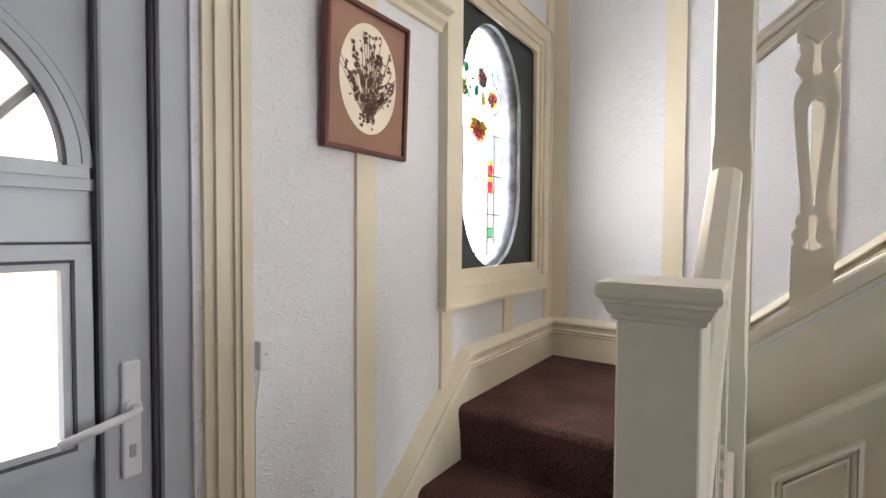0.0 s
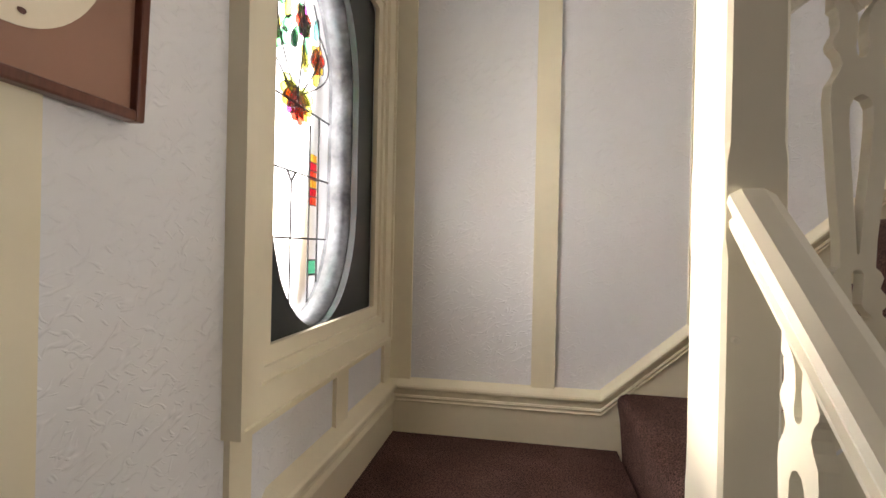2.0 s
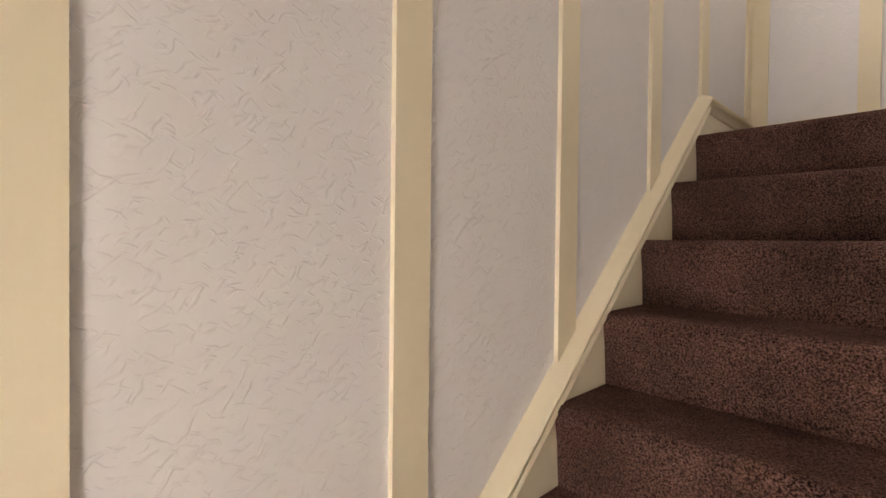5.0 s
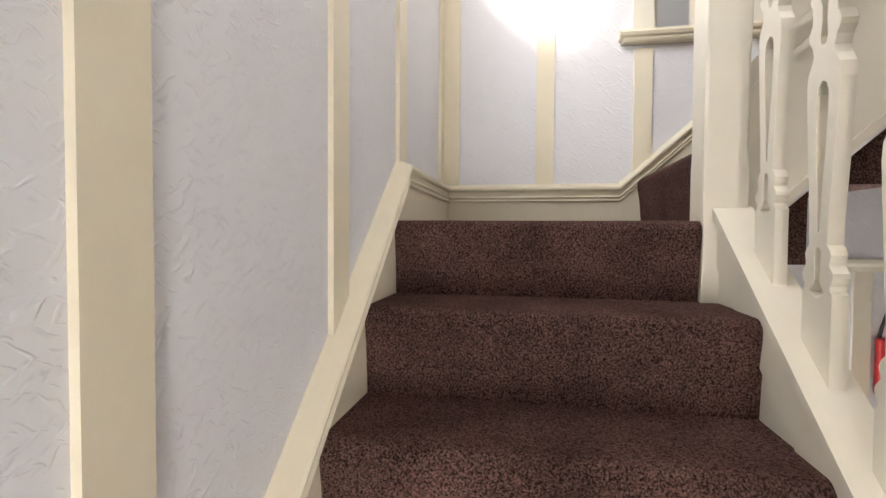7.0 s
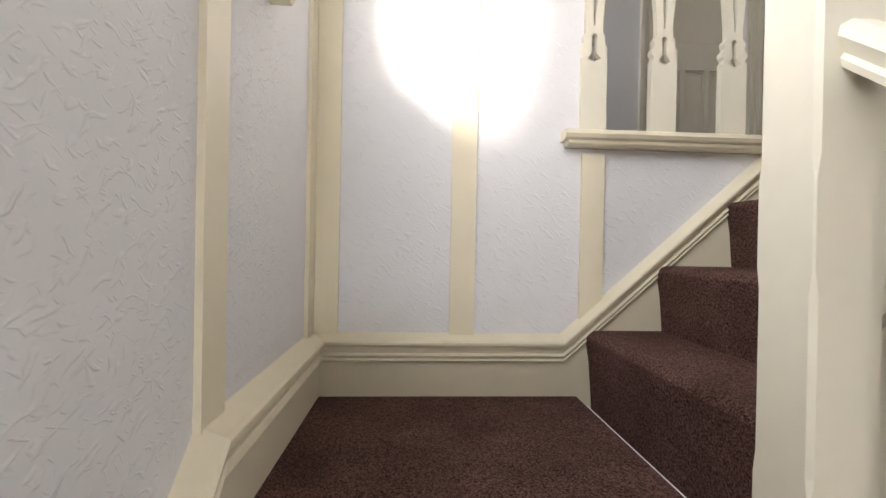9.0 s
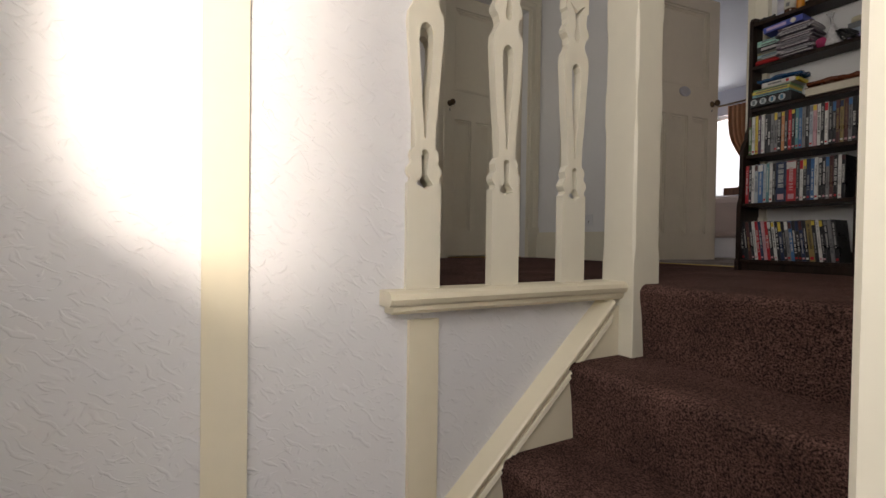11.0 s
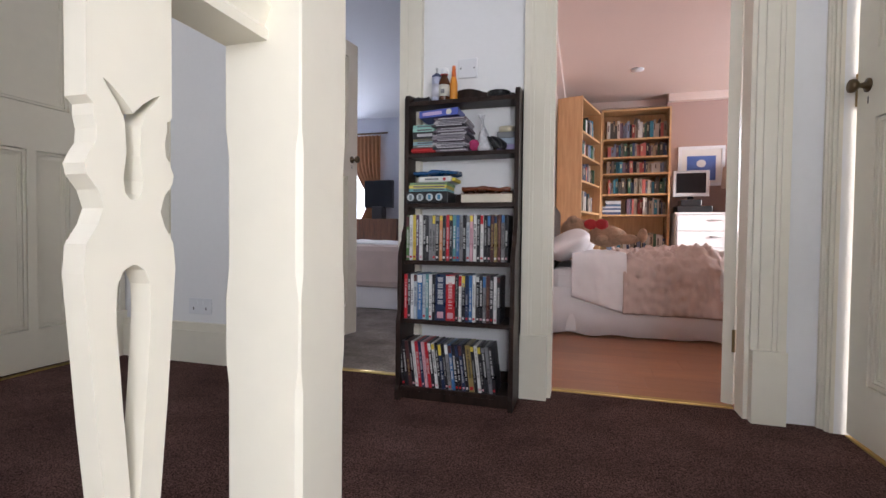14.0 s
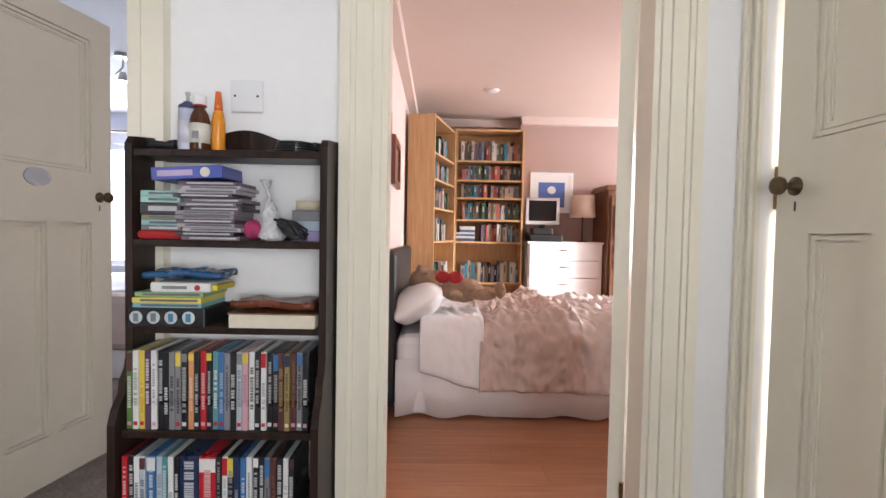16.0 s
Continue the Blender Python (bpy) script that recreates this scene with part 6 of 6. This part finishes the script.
shelf_unit("pale oak bookcase set at an angle across the bedroom corner", (3.32, -7.172, L3), 74.5, 0.84, 0.27, 2.19, ZA)
for i, (z, zn) in enumerate(zip(ZA, ZA[1:])):
    fill(mA, 0.03, 0.81, z, min(zn - z - 0.02, 0.26), 0.21, 60 + i, BOOKS, part_full=0.97)

dr = thing("drawer_chest", "white chest of drawers lit by the window", "chest of drawers", at=(1.835, -7.345, L3))
part("body", boxes((-0.41, 0.41, 0, 0.36, 0, 0.965)), M_UPVC, dr)
part("top", boxes((-0.42, 0.42, 0, 0.38, 0.965, 0.985, 0.003)), M_UPVC, dr)
for i in range(5):
    d2 = part("drawer_front", boxes((-0.395, 0.395, 0.36, 0.376, 0.03 + i * 0.187, 0.207 + i * 0.187, 0.003)), M_UPVC, dr)
    part("handle", tube([(-0.05, 0.376, 0.15 + i * 0.187), (-0.05, 0.394, 0.15 + i * 0.187), (0.05, 0.394, 0.15 + i * 0.187), (0.05, 0.376, 0.15 + i * 0.187)], 0.006, 6), M_STEEL, d2)
mo = thing("monitor", "small light grey flat monitor on the drawers", "monitor", at=(2.07, -7.12, L3 + 0.985))
part("bezel", boxes((-0.19, 0.19, -0.02, 0.02, 0.19, 0.49, 0.006)), M_LIGHTGREY, mo)
part("screen", boxes((-0.155, 0.155, 0.02, 0.0215, 0.23, 0.46)), M_SCREEN, mo)
part("neck", boxes((-0.03, 0.03, -0.03, 0.0, 0.15, 0.22)), M_BLACK, mo)
part("printer_base", boxes((-0.20, 0.16, -0.12, 0.14, 0.0, 0.075, 0.008)), M_BLACK, mo)
part("stand", boxes((-0.10, 0.12, -0.09, 0.10, 0.075, 0.15, 0.01)), M_BLACK, mo)
lp = thing("table_lamp", "table lamp with a beige drum shade on the drawers", "lamp", at=(1.62, -7.10, L3 + 0.985))
part("base", lathe([(0.06, 0), (0.06, 0.012), (0.012, 0.02), (0.008, 0.30)], 20), M_BRONZE, lp)
part("shade", lathe([(0.140, 0.28), (0.142, 0.28), (0.125, 0.52), (0.123, 0.52)], 28), M_SHADE, lp)
fp = thing("framed_print", "white framed print with a blue square and pale disc", "picture", at=(1.92, -7.35, L3 + 1.555))
part("frame", boxes((-0.25, 0.25, 0, 0.02, -0.235, -0.20), (-0.25, 0.25, 0, 0.02, 0.20, 0.235), (-0.25, -0.215, 0, 0.02, -0.2, 0.2), (0.215, 0.25, 0, 0.02, -0.2, 0.2)), M_UPVC, fp)
part("mount", boxes((-0.215, 0.215, 0, 0.010, -0.2, 0.2)), M_WHITECARD, fp)
im = part("print", boxes((-0.155, 0.155, 0.010, 0.0115, -0.17, 0.12)), coloured((0.10, 0.18, 0.48), 0.4), fp, "blue printed square")
part("disc", prism([(0.0 + 0.05 * math.cos(2 * math.pi * i / 20), 0.0116, 0.03 + 0.045 * math.sin(2 * math.pi * i / 20)) for i in range(20)], (0, 0.0008, 0)), M_WHITECARD, im)
wd = thing("wardrobe", "dark carved oak wardrobe beside the drawers", "wardrobe", at=(1.02, -7.345, L3))
part("carcass", boxes((-0.40, 0.40, 0, 0.48, 0.05, 1.55, 0.004)), M_OAK, wd)
part("cornice", boxes((-0.43, 0.43, 0, 0.51, 1.55, 1.59, 0.006), (-0.415, 0.415, 0, 0.495, 1.59, 1.61, 0.004)), M_OAK, wd)
part("plinth", boxes((-0.42, 0.42, 0, 0.50, 0, 0.06, 0.004)), M_OAK, wd)
for s in (-1, 1):
    dd = part("wardrobe_door", boxes((min(s * 0.005, s * 0.37), max(s * 0.005, s * 0.37), 0.48, 0.50, 0.10, 1.50, 0.003)), M_OAK, wd)
    for i in range(5):
        x = s * (0.05 + i * 0.06)
        part("linenfold", boxes((min(x, x + s * 0.036), max(x, x + s * 0.036), 0.50, 0.515, 1.02, 1.40, 0.006)), M_OAK, dd)
        part("linenfold", boxes((min(x, x + s * 0.036), max(x, x + s * 0.036), 0.50, 0.512, 0.72, 0.96, 0.006)), M_OAK, dd)
    part("lock_plate", boxes((s * 0.33 - 0.012, s * 0.33 + 0.012, 0.50, 0.503, 0.80, 0.88)), M_BRASS, dd)
for (y0, y1, z0, z1) in ((-4.80, -4.50, 4.86, 5.14), (-5.50, -5.05, 4.72, 5.06)):
    f2 = thing("wall_picture", "small brown wooden picture frame on the pink wall", "picture", "bedroom pictures", (3.57, (y0 + y1) / 2, (z0 + z1) / 2))
    part("frame", yz_frame(y1 - y0, z1 - z0, 0.05, -0.03, 0.0), M_FRAMEWOOD, f2)
    part("print", boxes((-0.012, -0.002, -(y1 - y0) / 2 + 0.05, (y1 - y0) / 2 - 0.05, -(z1 - z0) / 2 + 0.05, (z1 - z0) / 2 - 0.05)), M_MOUNT, f2)
spot = tagged(part("ceiling_spot", lathe([(0.06, 0), (0.065, 0.012), (0.02, 0.016)], 20, pose(2.75, -6.3, TOP, 180, 0, 0)), M_UPVC), "small round white ceiling light fitting", "ceiling light")

# ---- second bedroom ----
lb = thing("bed_second", "bed with a pink cover and white valance", "bed", at=(0, 0, L3))
part("base", boxes((4.45, 6.5, -6.5, -5.1, 0.0, 0.28, 0.01)), M_SHEET, lb)
part("cover", boxes((4.40, 6.52, -6.5, -5.04, 0.20, 0.60, 0.06)), M_PINKSHEET, lb)
part("sheet_fold", crumple(50, 40, 1.9, 1.2, 0.03, 3.0, 0.02, 0.0), M_SHEET, lb).location = (5.5, -5.75, 0.60)
tv = thing("television", "dark flat television on a small brown cabinet", "television", at=(6.05, -7.25, L3))
part("screen", boxes((-0.22, 0.22, -0.03, 0.03, 1.08, 1.47, 0.008)), M_SCREEN, tv)
part("foot", boxes((-0.08, 0.08, -0.08, 0.08, 0.92, 1.10, 0.01)), M_BLACK, tv)
part("cabinet", boxes((-0.35, 0.35, -0.22, 0.20, 0.0, 0.92, 0.006)), M_OAK, tv)
lw = thing("window_second", "bright window with net and tied orange curtain", "window", kind="structure")
part("window_frame", boxes((6.25, 6.31, -7.62, -7.55, 3.93, 5.38), (7.29, 7.35, -7.62, -7.55, 3.93, 5.38), (6.31, 7.29, -7.62, -7.55, 3.93, 3.99), (6.31, 7.29, -7.62, -7.55, 5.32, 5.38)), M_UPVC, lw)


M_DAYLIGHT = bpy.data.materials.new("pale_overcast_sky")
M_DAYLIGHT.use_nodes = True
sky_bsdf = M_DAYLIGHT.node_tree.nodes["Principled BSDF"]
sky_bsdf.inputs["Emission Color"].default_value, sky_bsdf.inputs["Emission Strength"].default_value = (0.82, 0.90, 1.0, 1), 1.6
structure("backdrop", boxes((4.0, 10.5, -9.6, -9.55, 2.5, 7.0)), M_DAYLIGHT, "pale bright sky outside the second bedroom window", "sky")


def drape(x0, x1, z0, z1, y, seed, n=50, amp=0.03, tie=None):
    bm = bmesh.new()
    rows = []
    for k in range(13):
        v = k / 12
        z = z1 + (z0 - z1) * v
        sq = 1.0 if tie is None else 1 - 0.55 * math.exp(-((v - 0.6) / 0.22) ** 2)
        rows.append([bm.verts.new((x0 + (x1 - x0) * (i / n) * sq, y + amp * math.sin(i * 0.9 + seed), z)) for i in range(n + 1)])
    for a, b in zip(rows, rows[1:]):
        for i in range(n):
            bm.faces.new((a[i], a[i + 1], b[i + 1], b[i])).smooth = True
    return bm


cu = tagged(part("curtain", drape(6.10, 6.55, L3 + 0.55, L3 + 2.15, -7.42, 1.0, tie=1), M_CURTAIN), "orange-brown curtain gathered at the window side", "curtain")
rl = tagged(part("curtain_rail", tube([(6.0, -7.42, L3 + 2.18), (7.55, -7.42, L3 + 2.18)], 0.014, 8), M_BRONZE), "dark curtain rail over the window", "curtain rail")
cl = thing("ceiling_light", "small chrome ceiling light with two spots", "ceiling light", at=(5.75, -5.6, TOP))
part("rose", lathe([(0.06, 0), (0.055, -0.03)], 18), M_STEEL, cl)
part("arm", tube([(0, 0, -0.03), (0, 0, -0.10), (0.06, 0, -0.16)], 0.008, 6), M_STEEL, cl)
part("spot", lathe([(0.02, -0.14), (0.04, -0.21), (0.035, -0.21)], 14), M_STEEL, cl)

structure("dado_rail_hall", sweep([(0, 0), (0.02, 0), (0.026, 0.02), (0.042, 0.036), (0.042, 0.052), (0, 0.06)], [(3.70, -1.76, 2.252), (3.70, -5.29, 2.252)]), M_IVORY, "ivory moulded dado rail on the hall wall", "trim")
for y in (-1.86, -2.32, -2.78, -3.24):
    structure("batten_hall", boxes((3.688, 3.70, y - 0.035, y + 0.035, 0.15, 2.252)), M_IVORY, "ivory batten on the hall wall", "batten")

# red bag hanging in the hall, seen between the balusters
hb = thing("red_bag", "small red and black bag hanging on the hall wall", "bag", at=(3.68, -1.95, 1.92))
part("body", boxes((-0.03, 0.015, -0.04, 0.04, -0.2, 0.05, 0.012)), M_RED, hb)
part("strap", tube([(0.0, -0.03, 0.05), (0.005, 0.0, 0.16), (0.0, 0.03, 0.05)], 0.008, 6), M_BLACK, hb)
part("black_panel", boxes((-0.036, -0.028, -0.04, 0.01, -0.17, 0.03, 0.003)), M_BLACK, hb)
